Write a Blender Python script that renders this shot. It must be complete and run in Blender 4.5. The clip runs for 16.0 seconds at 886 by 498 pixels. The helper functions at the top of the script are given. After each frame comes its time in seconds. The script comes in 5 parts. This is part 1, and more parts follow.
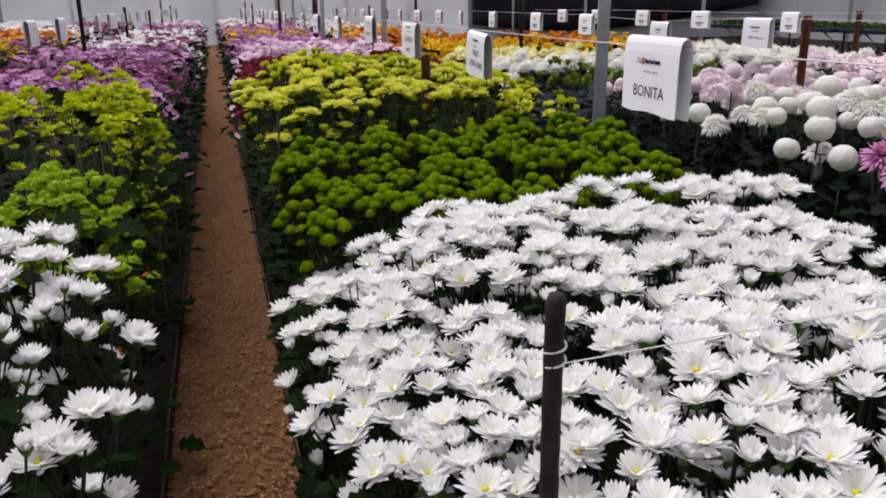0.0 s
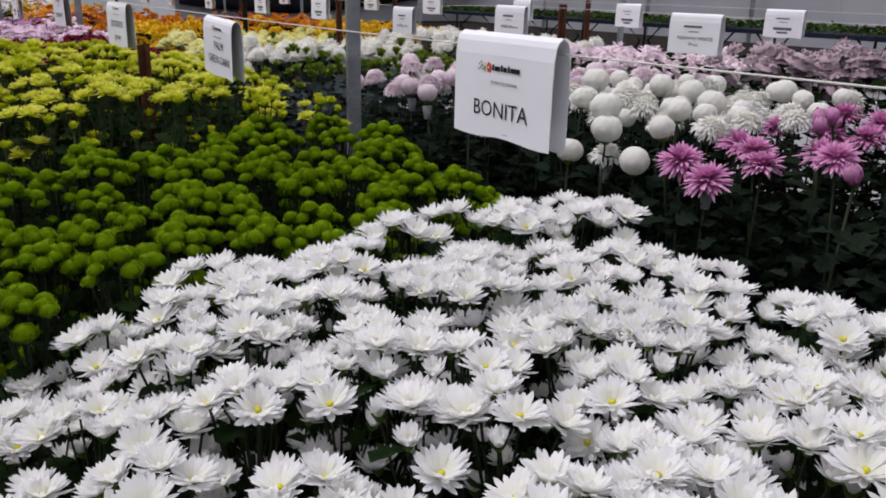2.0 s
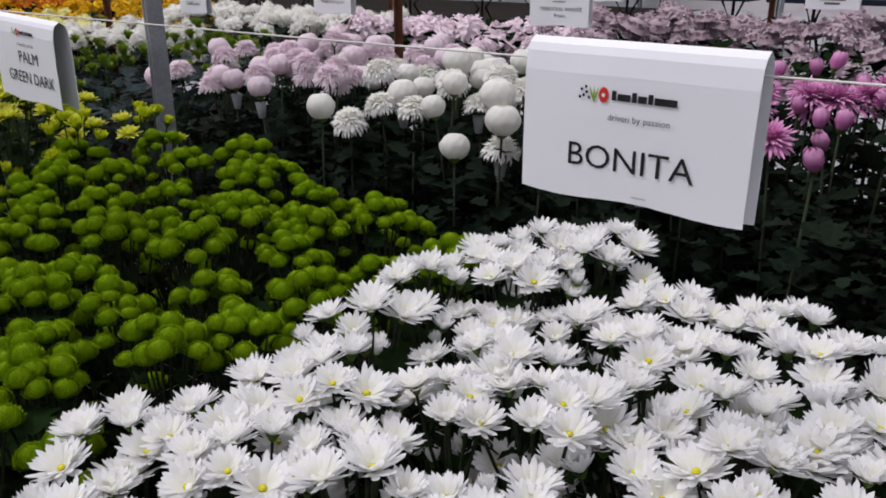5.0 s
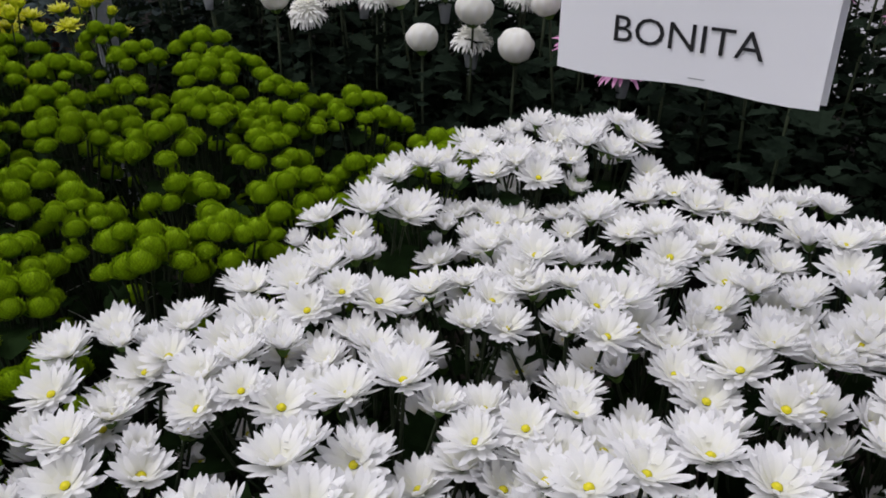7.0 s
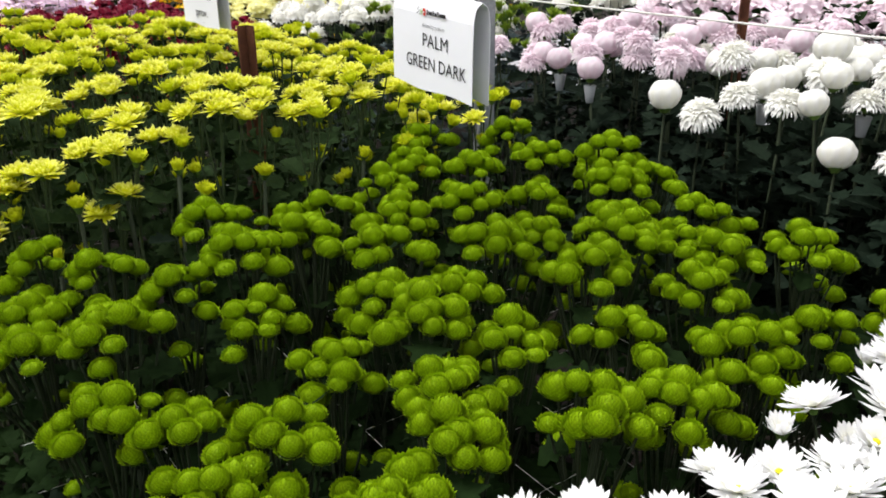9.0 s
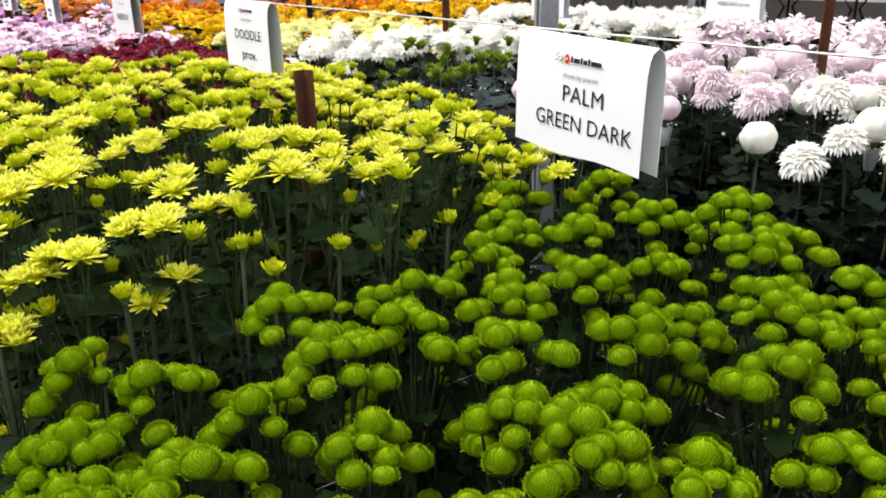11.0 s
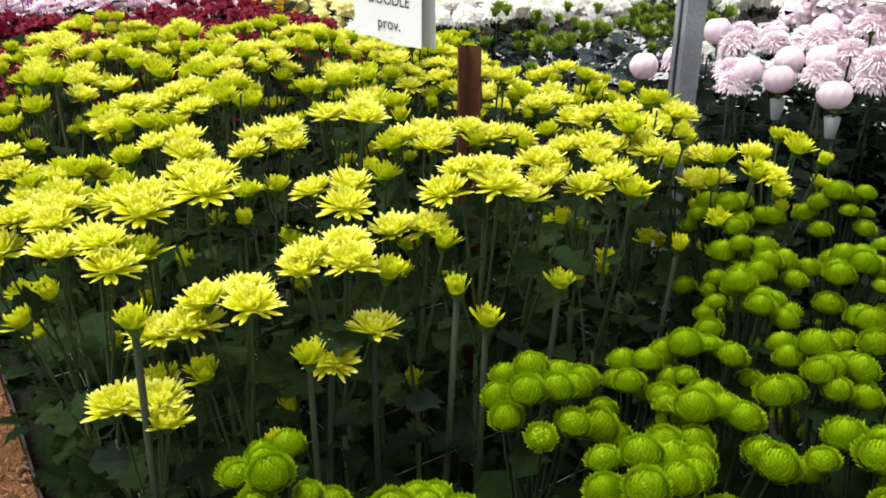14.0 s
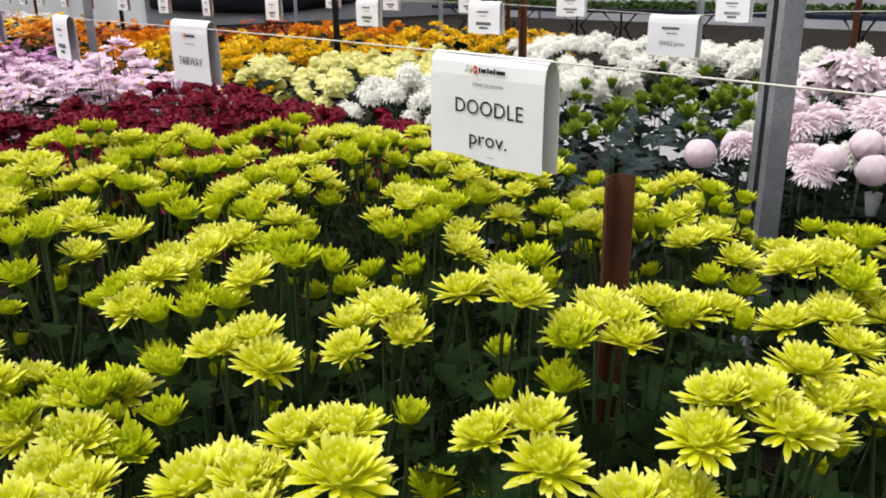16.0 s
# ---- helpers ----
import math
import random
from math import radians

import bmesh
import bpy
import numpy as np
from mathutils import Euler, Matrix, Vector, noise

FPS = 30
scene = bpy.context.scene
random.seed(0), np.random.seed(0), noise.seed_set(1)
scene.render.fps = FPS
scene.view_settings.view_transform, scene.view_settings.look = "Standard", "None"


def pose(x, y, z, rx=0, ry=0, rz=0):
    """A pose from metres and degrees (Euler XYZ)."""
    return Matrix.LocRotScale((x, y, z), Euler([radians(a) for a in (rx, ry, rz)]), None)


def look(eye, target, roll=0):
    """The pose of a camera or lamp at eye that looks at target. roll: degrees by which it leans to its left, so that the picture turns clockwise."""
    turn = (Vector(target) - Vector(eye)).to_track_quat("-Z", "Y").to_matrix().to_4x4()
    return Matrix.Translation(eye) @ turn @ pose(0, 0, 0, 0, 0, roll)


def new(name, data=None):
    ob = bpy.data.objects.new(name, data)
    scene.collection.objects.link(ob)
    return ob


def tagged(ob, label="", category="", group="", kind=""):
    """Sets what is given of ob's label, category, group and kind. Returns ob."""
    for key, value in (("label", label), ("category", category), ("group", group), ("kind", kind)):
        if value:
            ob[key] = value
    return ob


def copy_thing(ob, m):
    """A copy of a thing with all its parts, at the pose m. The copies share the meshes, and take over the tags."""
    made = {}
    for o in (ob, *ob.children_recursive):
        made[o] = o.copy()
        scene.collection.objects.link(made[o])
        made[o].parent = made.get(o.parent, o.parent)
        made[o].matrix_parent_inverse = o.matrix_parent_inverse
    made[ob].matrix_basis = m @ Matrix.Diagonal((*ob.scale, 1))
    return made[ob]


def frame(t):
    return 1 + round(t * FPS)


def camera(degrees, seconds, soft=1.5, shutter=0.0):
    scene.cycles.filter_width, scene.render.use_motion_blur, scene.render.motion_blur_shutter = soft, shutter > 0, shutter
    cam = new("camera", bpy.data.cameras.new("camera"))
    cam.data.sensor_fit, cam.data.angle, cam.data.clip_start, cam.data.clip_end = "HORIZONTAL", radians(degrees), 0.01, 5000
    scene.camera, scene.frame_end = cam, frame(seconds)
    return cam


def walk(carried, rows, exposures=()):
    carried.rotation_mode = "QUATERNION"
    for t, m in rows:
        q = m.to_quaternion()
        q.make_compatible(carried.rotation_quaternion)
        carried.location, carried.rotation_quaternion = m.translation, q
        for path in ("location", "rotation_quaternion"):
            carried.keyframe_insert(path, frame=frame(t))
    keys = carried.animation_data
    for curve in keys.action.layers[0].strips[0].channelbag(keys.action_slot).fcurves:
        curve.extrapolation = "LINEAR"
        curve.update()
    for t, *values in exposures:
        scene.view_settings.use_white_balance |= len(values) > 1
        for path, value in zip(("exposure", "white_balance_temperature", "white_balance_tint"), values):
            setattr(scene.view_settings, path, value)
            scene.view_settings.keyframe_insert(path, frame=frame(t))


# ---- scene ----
cam = camera(57.6, 16.0, soft=1.8)
EXPOSURES = [(0.0, -0.52, 6350, 18), (1.5, -0.7, 6220, 18), (2.5, -0.82, 6200, 18), (5.5, -0.8, 6180, 18), (7.0, -0.82, 6150, 17), (7.6, -0.74, 6150, 17), (8.5, 0.0, 6350, 12), (9.0, 0.2, 6400, 11), (11.5, 0.38, 6500, 11), (13.8, 0.34, 6500, 10), (14.5, 0.44, 6500, 10), (16.0, -0.12, 6500, 11)]
PATH = [
    (0, (0.131, 0.235, 1.192), (0.634, 2.081, 0.61), -0.4),
    (0.5, (0.168, 0.414, 1.193), (0.725, 2.245, 0.613), -1.8),
    (1, (0.216, 0.523, 1.195), (0.861, 2.31, 0.571), -0.4),
    (1.5, (0.245, 0.614, 1.189), (1.101, 2.316, 0.579), 0.1),
    (2, (0.215, 0.744, 1.188), (1.314, 2.298, 0.571), 1.3),
    (2.5, (0.143, 0.894, 1.215), (1.344, 2.379, 0.621), -0.8),
    (3, (0.133, 0.992, 1.211), (1.454, 2.357, 0.585), 1.7),
    (5.5, (0.285, 1.314, 1.194), (1.797, 2.387, 0.444), -0.8),
    (6, (0.292, 1.324, 1.18), (1.815, 2.291, 0.316), -0.5),
    (6.5, (0.298, 1.337, 1.171), (1.822, 2.256, 0.261), 0.0),
    (7, (0.269, 1.38, 1.171), (1.755, 2.36, 0.259), 0.2),
    (7.5, (0.22, 1.442, 1.17), (1.584, 2.612, 0.294), 1.4),
    (8, (0.217, 1.517, 1.18), (1.404, 2.899, 0.355), -0.5),
    (8.5, (0.238, 1.583, 1.196), (1.338, 3.071, 0.437), -0.8),
    (9, (0.243, 1.643, 1.201), (1.302, 3.165, 0.451), -0.6),
    (11.5, (0.259, 1.977, 1.194), (1.299, 3.489, 0.535), -1.4),
    (12, (0.263, 2.001, 1.190), (1.272, 3.531, 0.526), -0.6),
    (12.5, (0.266, 2.036, 1.186), (1.174, 3.600, 0.458), -0.3),
    (13, (0.260, 2.130, 1.186), (1.278, 3.643, 0.495), 0.3),
    (13.5, (0.228, 2.255, 1.186), (1.313, 3.716, 0.484), 0.5),
    (14, (0.191, 2.334, 1.185), (1.198, 3.826, 0.437), 0.0),
    (14.5, (0.195, 2.436, 1.190), (1.132, 4.017, 0.538), -1.1),
    (15, (0.227, 2.566, 1.198), (1.148, 4.148, 0.528), -1.6),
    (15.5, (0.235, 2.650, 1.208), (1.220, 4.213, 0.585), -1.0),
    (16, (0.219, 2.761, 1.212), (1.353, 4.222, 0.593), -0.8),
]
walk(cam, [(t, look(eye, target, roll)) for t, eye, target, roll in PATH], EXPOSURES)

# ---- light ----
world = bpy.data.worlds.new("sky")
world.use_nodes = True
scene.world = world
sky = world.node_tree.nodes.new("ShaderNodeTexSky")
sky.sky_type, sky.sun_disc = "NISHITA", False
sky.sun_elevation, sky.sun_rotation = radians(64), radians(-44)
sky.air_density, sky.dust_density, sky.ozone_density = 1.0, 4.0, 1.0
back = world.node_tree.nodes["Background"]
back.inputs["Strength"].default_value = 0.07
world.node_tree.links.new(sky.outputs["Color"], back.inputs["Color"])
sun = new("sun", bpy.data.lights.new("sun", "SUN"))
sun.data.energy, sun.data.angle, sun.data.color = 4.0, radians(34), (1.0, 0.97, 0.93)
sun.matrix_basis = look((-2.2, 2.3, 6.4), (0, 0, 0))

# ---- materials ----
def nodes_of(name):
    m = bpy.data.materials.new(name)
    m.use_nodes = True
    t = m.node_tree
    return m, t, t.nodes["Principled BSDF"], t.nodes["Material Output"]


def node(t, kind, **kw):
    n = t.nodes.new(kind)
    for k, v in kw.items():
        n.inputs[k.replace("_", " ")].default_value = v
    return n


def rgb(c):
    return (c[0], c[1], c[2], 1.0)


def mixed(t, fac, a, b, mode="MIX"):
    """A colour mix of sockets or plain colours."""
    n = t.nodes.new("ShaderNodeMix")
    n.data_type, n.blend_type = "RGBA", mode
    for key, v in ((0, fac), (6, a), (7, b)):
        if isinstance(v, bpy.types.NodeSocket):
            t.links.new(v, n.inputs[key])
        else:
            n.inputs[key].default_value = v if key == 0 else rgb(v)
    return n.outputs[2]


def noise_of(t, scale, detail=3.0, rough=0.55, coords="Object"):
    co = t.nodes.new("ShaderNodeTexCoord")
    n = node(t, "ShaderNodeTexNoise", Scale=scale, Detail=detail, Roughness=rough)
    t.links.new(co.outputs[coords], n.inputs["Vector"])
    return n.outputs["Fac"]


def ramp(t, fac, lo, hi, a=0.0, b=1.0):
    n = t.nodes.new("ShaderNodeMapRange")
    n.inputs[1].default_value, n.inputs[2].default_value = lo, hi
    n.inputs[3].default_value, n.inputs[4].default_value = a, b
    t.links.new(fac, n.inputs[0])
    return n.outputs[0]


def bumped(t, bsdf, height, strength, distance):
    b = node(t, "ShaderNodeBump", Strength=strength, Distance=distance)
    t.links.new(height, b.inputs["Height"])
    t.links.new(b.outputs["Normal"], bsdf.inputs["Normal"])


def thin(t, bsdf, out, colour, share):
    """Lets part of the light through, as petals and leaves do."""
    tr = t.nodes.new("ShaderNodeBsdfTranslucent")
    if isinstance(colour, bpy.types.NodeSocket):
        t.links.new(colour, tr.inputs["Color"])
    else:
        tr.inputs["Color"].default_value = rgb(colour)
    mx = node(t, "ShaderNodeMixShader", Fac=share)
    t.links.new(bsdf.outputs[0], mx.inputs[1])
    t.links.new(tr.outputs[0], mx.inputs[2])
    t.links.new(mx.outputs[0], out.inputs["Surface"])


def spread(t):
    """A random number for each flower, from its object and its place in a joined mesh."""
    at = t.nodes.new("ShaderNodeAttribute")
    at.attribute_name = "petal"
    xyz = t.nodes.new("ShaderNodeSeparateXYZ")
    t.links.new(at.outputs["Vector"], xyz.inputs[0])
    info = t.nodes.new("ShaderNodeObjectInfo")
    add = t.nodes.new("ShaderNodeMath")
    add.operation = "ADD"
    t.links.new(info.outputs["Random"], add.inputs[0])
    t.links.new(xyz.outputs[2], add.inputs[1])
    fr = t.nodes.new("ShaderNodeMath")
    fr.operation = "FRACT"
    t.links.new(add.outputs[0], fr.inputs[0])
    return xyz.outputs[0], xyz.outputs[1], fr.outputs[0]


def petal_material(name, inner, outer, tip, tip_from=0.55, vary=0.25, see=0.22, rough=0.55):
    """inner to outer over the rings of a flower, and towards tip along each petal."""
    m, t, p, out = nodes_of(name)
    along, ring, rnd = spread(t)
    c = mixed(t, ring, inner, outer)
    c = mixed(t, ramp(t, along, tip_from, 1.0), c, tip)
    c = mixed(t, ramp(t, rnd, 0, 1, 0.0, vary), c, [0.75 * x for x in outer], "MIX")
    streak = noise_of(t, 260, 2)
    c = mixed(t, ramp(t, streak, 0.35, 0.65, 0.0, 0.12), c, [0.8 * x for x in tip])
    t.links.new(c, p.inputs["Base Color"])
    p.inputs["Roughness"].default_value = rough
    p.inputs["Specular IOR Level"].default_value = 0.1
    bumped(t, p, streak, 0.25, 0.001)
    thin(t, p, out, c, see)
    return m


def leaf_material(name, a, b, rough=0.7):
    m, t, p, out = nodes_of(name)
    along, ring, rnd = spread(t)
    c = mixed(t, rnd, a, b)
    vein = noise_of(t, 90, 4)
    c = mixed(t, ramp(t, vein, 0.3, 0.7, 0.0, 0.5), c, [1.6 * x for x in b])
    t.links.new(c, p.inputs["Base Color"])
    p.inputs["Roughness"].default_value = rough
    p.inputs["Specular IOR Level"].default_value = 0.02
    bumped(t, p, vein, 0.5, 0.003)
    thin(t, p, out, c, 0.12)
    return m


def plain_material(name, a, b, scale, rough=0.7, metal=0.0, bump=0.3, depth=0.004, fine=None):
    """Two colours broken up at two scales, with relief."""
    m, t, p, out = nodes_of(name)
    big = noise_of(t, scale, 4)
    small = noise_of(t, fine or scale * 14, 3)
    c = mixed(t, ramp(t, big, 0.3, 0.7), a, b)
    c = mixed(t, ramp(t, small, 0.3, 0.7, 0.0, 0.45), c, [0.6 * x for x in a])
    t.links.new(c, p.inputs["Base Color"])
    t.links.new(ramp(t, big, 0.2, 0.8, rough - 0.1, min(1.0, rough + 0.1)), p.inputs["Roughness"])
    p.inputs["Metallic"].default_value = metal
    p.inputs["Specular IOR Level"].default_value = 0.5 if metal > 0.5 else 0.15
    bumped(t, p, small, bump, depth)
    return m


def film_paper(name):
    m, t, p, out = nodes_of(name)
    big = noise_of(t, 7, 3)
    c = mixed(t, ramp(t, big, 0.3, 0.7), (0.76, 0.77, 0.8), (0.73, 0.74, 0.77))
    t.links.new(c, p.inputs["Base Color"])
    p.inputs["Roughness"].default_value = 0.7
    return m


WHITE = petal_material("white_petal", (0.9, 0.9, 0.78), (0.9, 0.9, 0.91), (0.92, 0.92, 0.93), 0.1, 0.02, 0.52)
EYE = petal_material("yellow_eye", (0.4, 0.42, 0.01), (0.66, 0.56, 0.02), (0.7, 0.62, 0.04), 0.5, 0.2, 0.05)
# Inner green is darkened as painted shade between the small petals; tips are lightened.
POMPON = petal_material("lime_pompon_petal", (0.13, 0.22, 0.001), (0.205, 0.335, 0.0015), (0.3, 0.46, 0.004), 0.2, 0.2, 0.22)
OPENING = petal_material("grey_green_opening_petal", (0.085, 0.145, 0.008), (0.13, 0.205, 0.01), (0.21, 0.3, 0.03), 0.3, 0.3, 0.12)
LIME = petal_material("lime_yellow_petal", (0.58, 0.61, 0.0012), (0.74, 0.75, 0.005), (0.9, 0.89, 0.27), 0.68, 0.12, 0.36)
HALF_LIME = petal_material("half_open_lime_petal", (0.36, 0.46, 0.001), (0.5, 0.57, 0.002), (0.76, 0.78, 0.05), 0.74, 0.3, 0.25)
CRIMSON = petal_material("crimson_petal", (0.1, 0.0006, 0.009), (0.165, 0.001, 0.018), (0.23, 0.002, 0.028), 0.6, 0.4, 0.1)
PINK = petal_material("pale_pink_petal", (0.84, 0.64, 0.78), (0.86, 0.66, 0.81), (0.91, 0.78, 0.88), 0.4, 0.2, 0.3)
LILAC = petal_material("lilac_petal", (0.42, 0.14, 0.36), (0.52, 0.22, 0.5), (0.66, 0.4, 0.62), 0.4, 0.5, 0.2)
PLUM = petal_material("plum_petal", (0.2, 0.04, 0.13), (0.3, 0.08, 0.2), (0.46, 0.2, 0.34), 0.5, 0.6, 0.15)
MAGENTA = petal_material("magenta_petal", (0.44, 0.06, 0.27), (0.58, 0.17, 0.43), (0.78, 0.44, 0.66), 0.4, 0.4, 0.2)
MAUVE = petal_material("mauve_petal", (0.36, 0.27, 0.31), (0.42, 0.32, 0.36), (0.52, 0.43, 0.47), 0.3, 0.3, 0.15)
BLUSH = petal_material("blush_petal", (0.8, 0.64, 0.71), (0.84, 0.71, 0.77), (0.89, 0.81, 0.85), 0.3, 0.25, 0.3)
CREAMWHITE = petal_material("cream_white_petal", (0.8, 0.79, 0.68), (0.83, 0.83, 0.78), (0.86, 0.86, 0.84), 0.3, 0.1, 0.3)
CREAM = petal_material("cream_yellow_petal", (0.74, 0.7, 0.16), (0.78, 0.76, 0.32), (0.86, 0.85, 0.55), 0.4, 0.25, 0.2)
GOLD = petal_material("golden_yellow_petal", (0.74, 0.44, 0.004), (0.84, 0.55, 0.008), (0.88, 0.64, 0.025), 0.5, 0.4, 0.15)
ORANGE = petal_material("orange_petal", (0.62, 0.18, 0.004), (0.78, 0.28, 0.006), (0.82, 0.38, 0.02), 0.5, 0.5, 0.15)
BRONZE = petal_material("bronze_red_petal", (0.2, 0.022, 0.006), (0.36, 0.06, 0.012), (0.5, 0.13, 0.03), 0.5, 0.5, 0.1)
# Leaf green set well below its real tone: deep shade between plants is coloured in.
SHADED_LEAF = leaf_material("shaded_chrysanthemum_leaf", (0.0035, 0.0085, 0.0022), (0.0085, 0.018, 0.005))
# Grey-green taken down to near black, with the shade under tall blooms in it.
SHADED_LEAF_GREY = leaf_material("shaded_grey_green_leaf", (0.004, 0.008, 0.005), (0.011, 0.018, 0.011))
LEAF_BLUE = leaf_material("blue_green_leaf", (0.02, 0.03, 0.03), (0.045, 0.06, 0.06))
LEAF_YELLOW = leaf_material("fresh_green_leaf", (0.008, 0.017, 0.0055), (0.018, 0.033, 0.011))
STEM = plain_material("green_stem", (0.035, 0.056, 0.02), (0.06, 0.09, 0.036), 30, 0.6, 0, 0.2, 0.001)
# Stem colour darkened to carry the shade that hides stems inside the beds.
SHADED_STEM = plain_material("shaded_stem", (0.018, 0.026, 0.012), (0.03, 0.042, 0.02), 30, 0.7, 0, 0.2, 0.001)
CALYX = plain_material("green_calyx", (0.07, 0.14, 0.02), (0.12, 0.2, 0.04), 60, 0.6, 0, 0.2, 0.001)
SOIL = plain_material("dark_soil", (0.01, 0.008, 0.006), (0.022, 0.017, 0.012), 6, 0.95, 0, 0.9, 0.02)
CHIPS = plain_material("wood_chip_litter", (0.18, 0.085, 0.036), (0.27, 0.135, 0.06), 7, 0.9, 0, 1.0, 0.02, 120)
CHIP = petal_material("wood_chip", (0.22, 0.11, 0.05), (0.37, 0.2, 0.1), (0.44, 0.27, 0.14), 0.5, 0.7, 0.0, 0.85)
PAPER = film_paper("white_paper")
INK = plain_material("black_print", (0.012, 0.012, 0.014), (0.03, 0.03, 0.032), 60, 0.6, 0, 0.0, 0.001)
GREY_INK = plain_material("grey_print", (0.1, 0.1, 0.11), (0.15, 0.15, 0.16), 60, 0.6, 0, 0.0, 0.001)
RED_INK = plain_material("red_print", (0.6, 0.03, 0.02), (0.65, 0.05, 0.03), 60, 0.6, 0, 0.0, 0.001)
GREEN_INK = plain_material("green_print", (0.2, 0.36, 0.03), (0.24, 0.4, 0.04), 60, 0.6, 0, 0.0, 0.001)
STEEL = plain_material("galvanised_steel", (0.3, 0.32, 0.34), (0.45, 0.47, 0.49), 9, 0.5, 0.7, 0.15, 0.001)
RUST = plain_material("rusty_brown_steel", (0.09, 0.035, 0.02), (0.16, 0.065, 0.035), 24, 0.8, 0.2, 0.5, 0.002)
DARKSTAKE = plain_material("dark_stake", (0.02, 0.016, 0.016), (0.045, 0.036, 0.034), 30, 0.7, 0.1, 0.6, 0.002)
CORD = plain_material("white_cord", (0.7, 0.68, 0.64), (0.8, 0.78, 0.74), 40, 0.7, 0, 0.3, 0.001)
CONCRETE = plain_material("concrete", (0.26, 0.26, 0.27), (0.36, 0.36, 0.37), 0.8, 0.85, 0, 0.4, 0.01, 30)
NET = plain_material("black_shade_film", (0.012, 0.012, 0.016), (0.03, 0.03, 0.036), 1.2, 0.35, 0, 0.3, 0.03, 9)
BLUE_STEEL = plain_material("dark_blue_paint", (0.008, 0.012, 0.024), (0.014, 0.022, 0.04), 12, 0.5, 0.2, 0.2, 0.002)
WITHERED = plain_material("withered_leaf", (0.5, 0.1, 0.02), (0.65, 0.2, 0.04), 40, 0.8, 0, 0.4, 0.002)


def film_material(name, colour, through_share):
    m, t, p, out = nodes_of(name)
    big = noise_of(t, 0.7, 4)
    c = mixed(t, ramp(t, big, 0.3, 0.7), colour, [0.86 * x for x in colour])
    t.links.new(c, p.inputs["Base Color"])
    p.inputs["Roughness"].default_value = 0.4
    bumped(t, p, big, 0.4, 0.05)
    thin(t, p, out, c, through_share)
    return m


FILM = film_material("milky_greenhouse_film", (0.97, 0.98, 0.99), 0.9)
GREYFILM = film_material("grey_greenhouse_film", (0.42, 0.43, 0.46), 0.12)
PALEFILM = film_material("pale_greenhouse_film", (0.72, 0.68, 0.7), 0.3)
SLEEVE = film_material("clear_sleeve_film", (0.3, 0.32, 0.33), 0.5)
EDGING = plain_material("dark_edging", (0.03, 0.024, 0.022), (0.07, 0.05, 0.045), 5, 0.7, 0, 0.4, 0.004)

# ---- mesh tools ----
rng = np.random.default_rng(7)


class Shape:
    """Triangles with a material slot and three numbers per corner: along a petal, ring in the flower, chance."""

    def __init__(self, v=(), f=(), s=(), a=()):
        self.v = np.array(v, float).reshape(-1, 3)
        self.f = np.array(f, int).reshape(-1, 3)
        self.s = np.array(s, int).reshape(-1)
        self.a = np.array(a, float).reshape(-1, 3)

    def moved(self, m, chance=None):
        m = np.array(m)
        out = Shape(self.v @ m[:3, :3].T + m[:3, 3], self.f, self.s, self.a)
        if chance is not None:
            out.a = out.a.copy()
            out.a[:, 2] = chance
        return out


def joined(shapes):
    shapes = [s for s in shapes if len(s.v)]
    start = np.cumsum([0] + [len(s.v) for s in shapes[:-1]])
    out = Shape()
    out.v = np.concatenate([s.v for s in shapes])
    out.f = np.concatenate([s.f + b for s, b in zip(shapes, start)])
    out.s = np.concatenate([s.s for s in shapes])
    out.a = np.concatenate([s.a for s in shapes])
    return out


def mesh_of(name, shape, mats, smooth=True):
    me = bpy.data.meshes.new(name)
    n = len(shape.f)
    me.vertices.add(len(shape.v))
    me.vertices.foreach_set("co", shape.v.astype(np.float32).ravel())
    me.loops.add(3 * n)
    me.loops.foreach_set("vertex_index", shape.f.astype(np.int32).ravel())
    me.polygons.add(n)
    me.polygons.foreach_set("loop_start", np.arange(0, 3 * n, 3, dtype=np.int32))
    me.polygons.foreach_set("material_index", shape.s.astype(np.int32))
    me.polygons.foreach_set("use_smooth", np.full(n, smooth))
    at = me.attributes.new("petal", "FLOAT_VECTOR", "POINT")
    at.data.foreach_set("vector", shape.a.astype(np.float32).ravel())
    for m in mats:
        me.materials.append(m)
    me.update(calc_edges=True)
    return me


def from_bm(name, bm, mats):
    me = bpy.data.meshes.new(name)
    bm.to_mesh(me)
    bm.free()
    for m in mats if isinstance(mats, (list, tuple)) else [mats]:
        me.materials.append(m)
    return me


def thing(name, data, label, category, group="", kind="", at=None):
    ob = new(name, data)
    if at is not None:
        ob.matrix_basis = at
    return tagged(ob, label, category, group, kind)


def part(name, data, parent, label="", at=None, kind=""):
    ob = new(name, data)
    ob.parent = parent
    if at is not None:
        ob.matrix_basis = at
    return tagged(ob, label, kind=kind)


def box_bm(x0, x1, y0, y1, z0, z1, bevel=0.0, bm=None):
    bm = bm or bmesh.new()
    made = bmesh.ops.create_cube(bm, size=1.0)["verts"]
    for v in made:
        v.co = Vector((x0 + (v.co.x + 0.5) * (x1 - x0), y0 + (v.co.y + 0.5) * (y1 - y0), z0 + (v.co.z + 0.5) * (z1 - z0)))
    if bevel:
        bmesh.ops.bevel(bm, geom=list({e for v in made for e in v.link_edges}), offset=bevel, segments=2, affect="EDGES")
    return bm


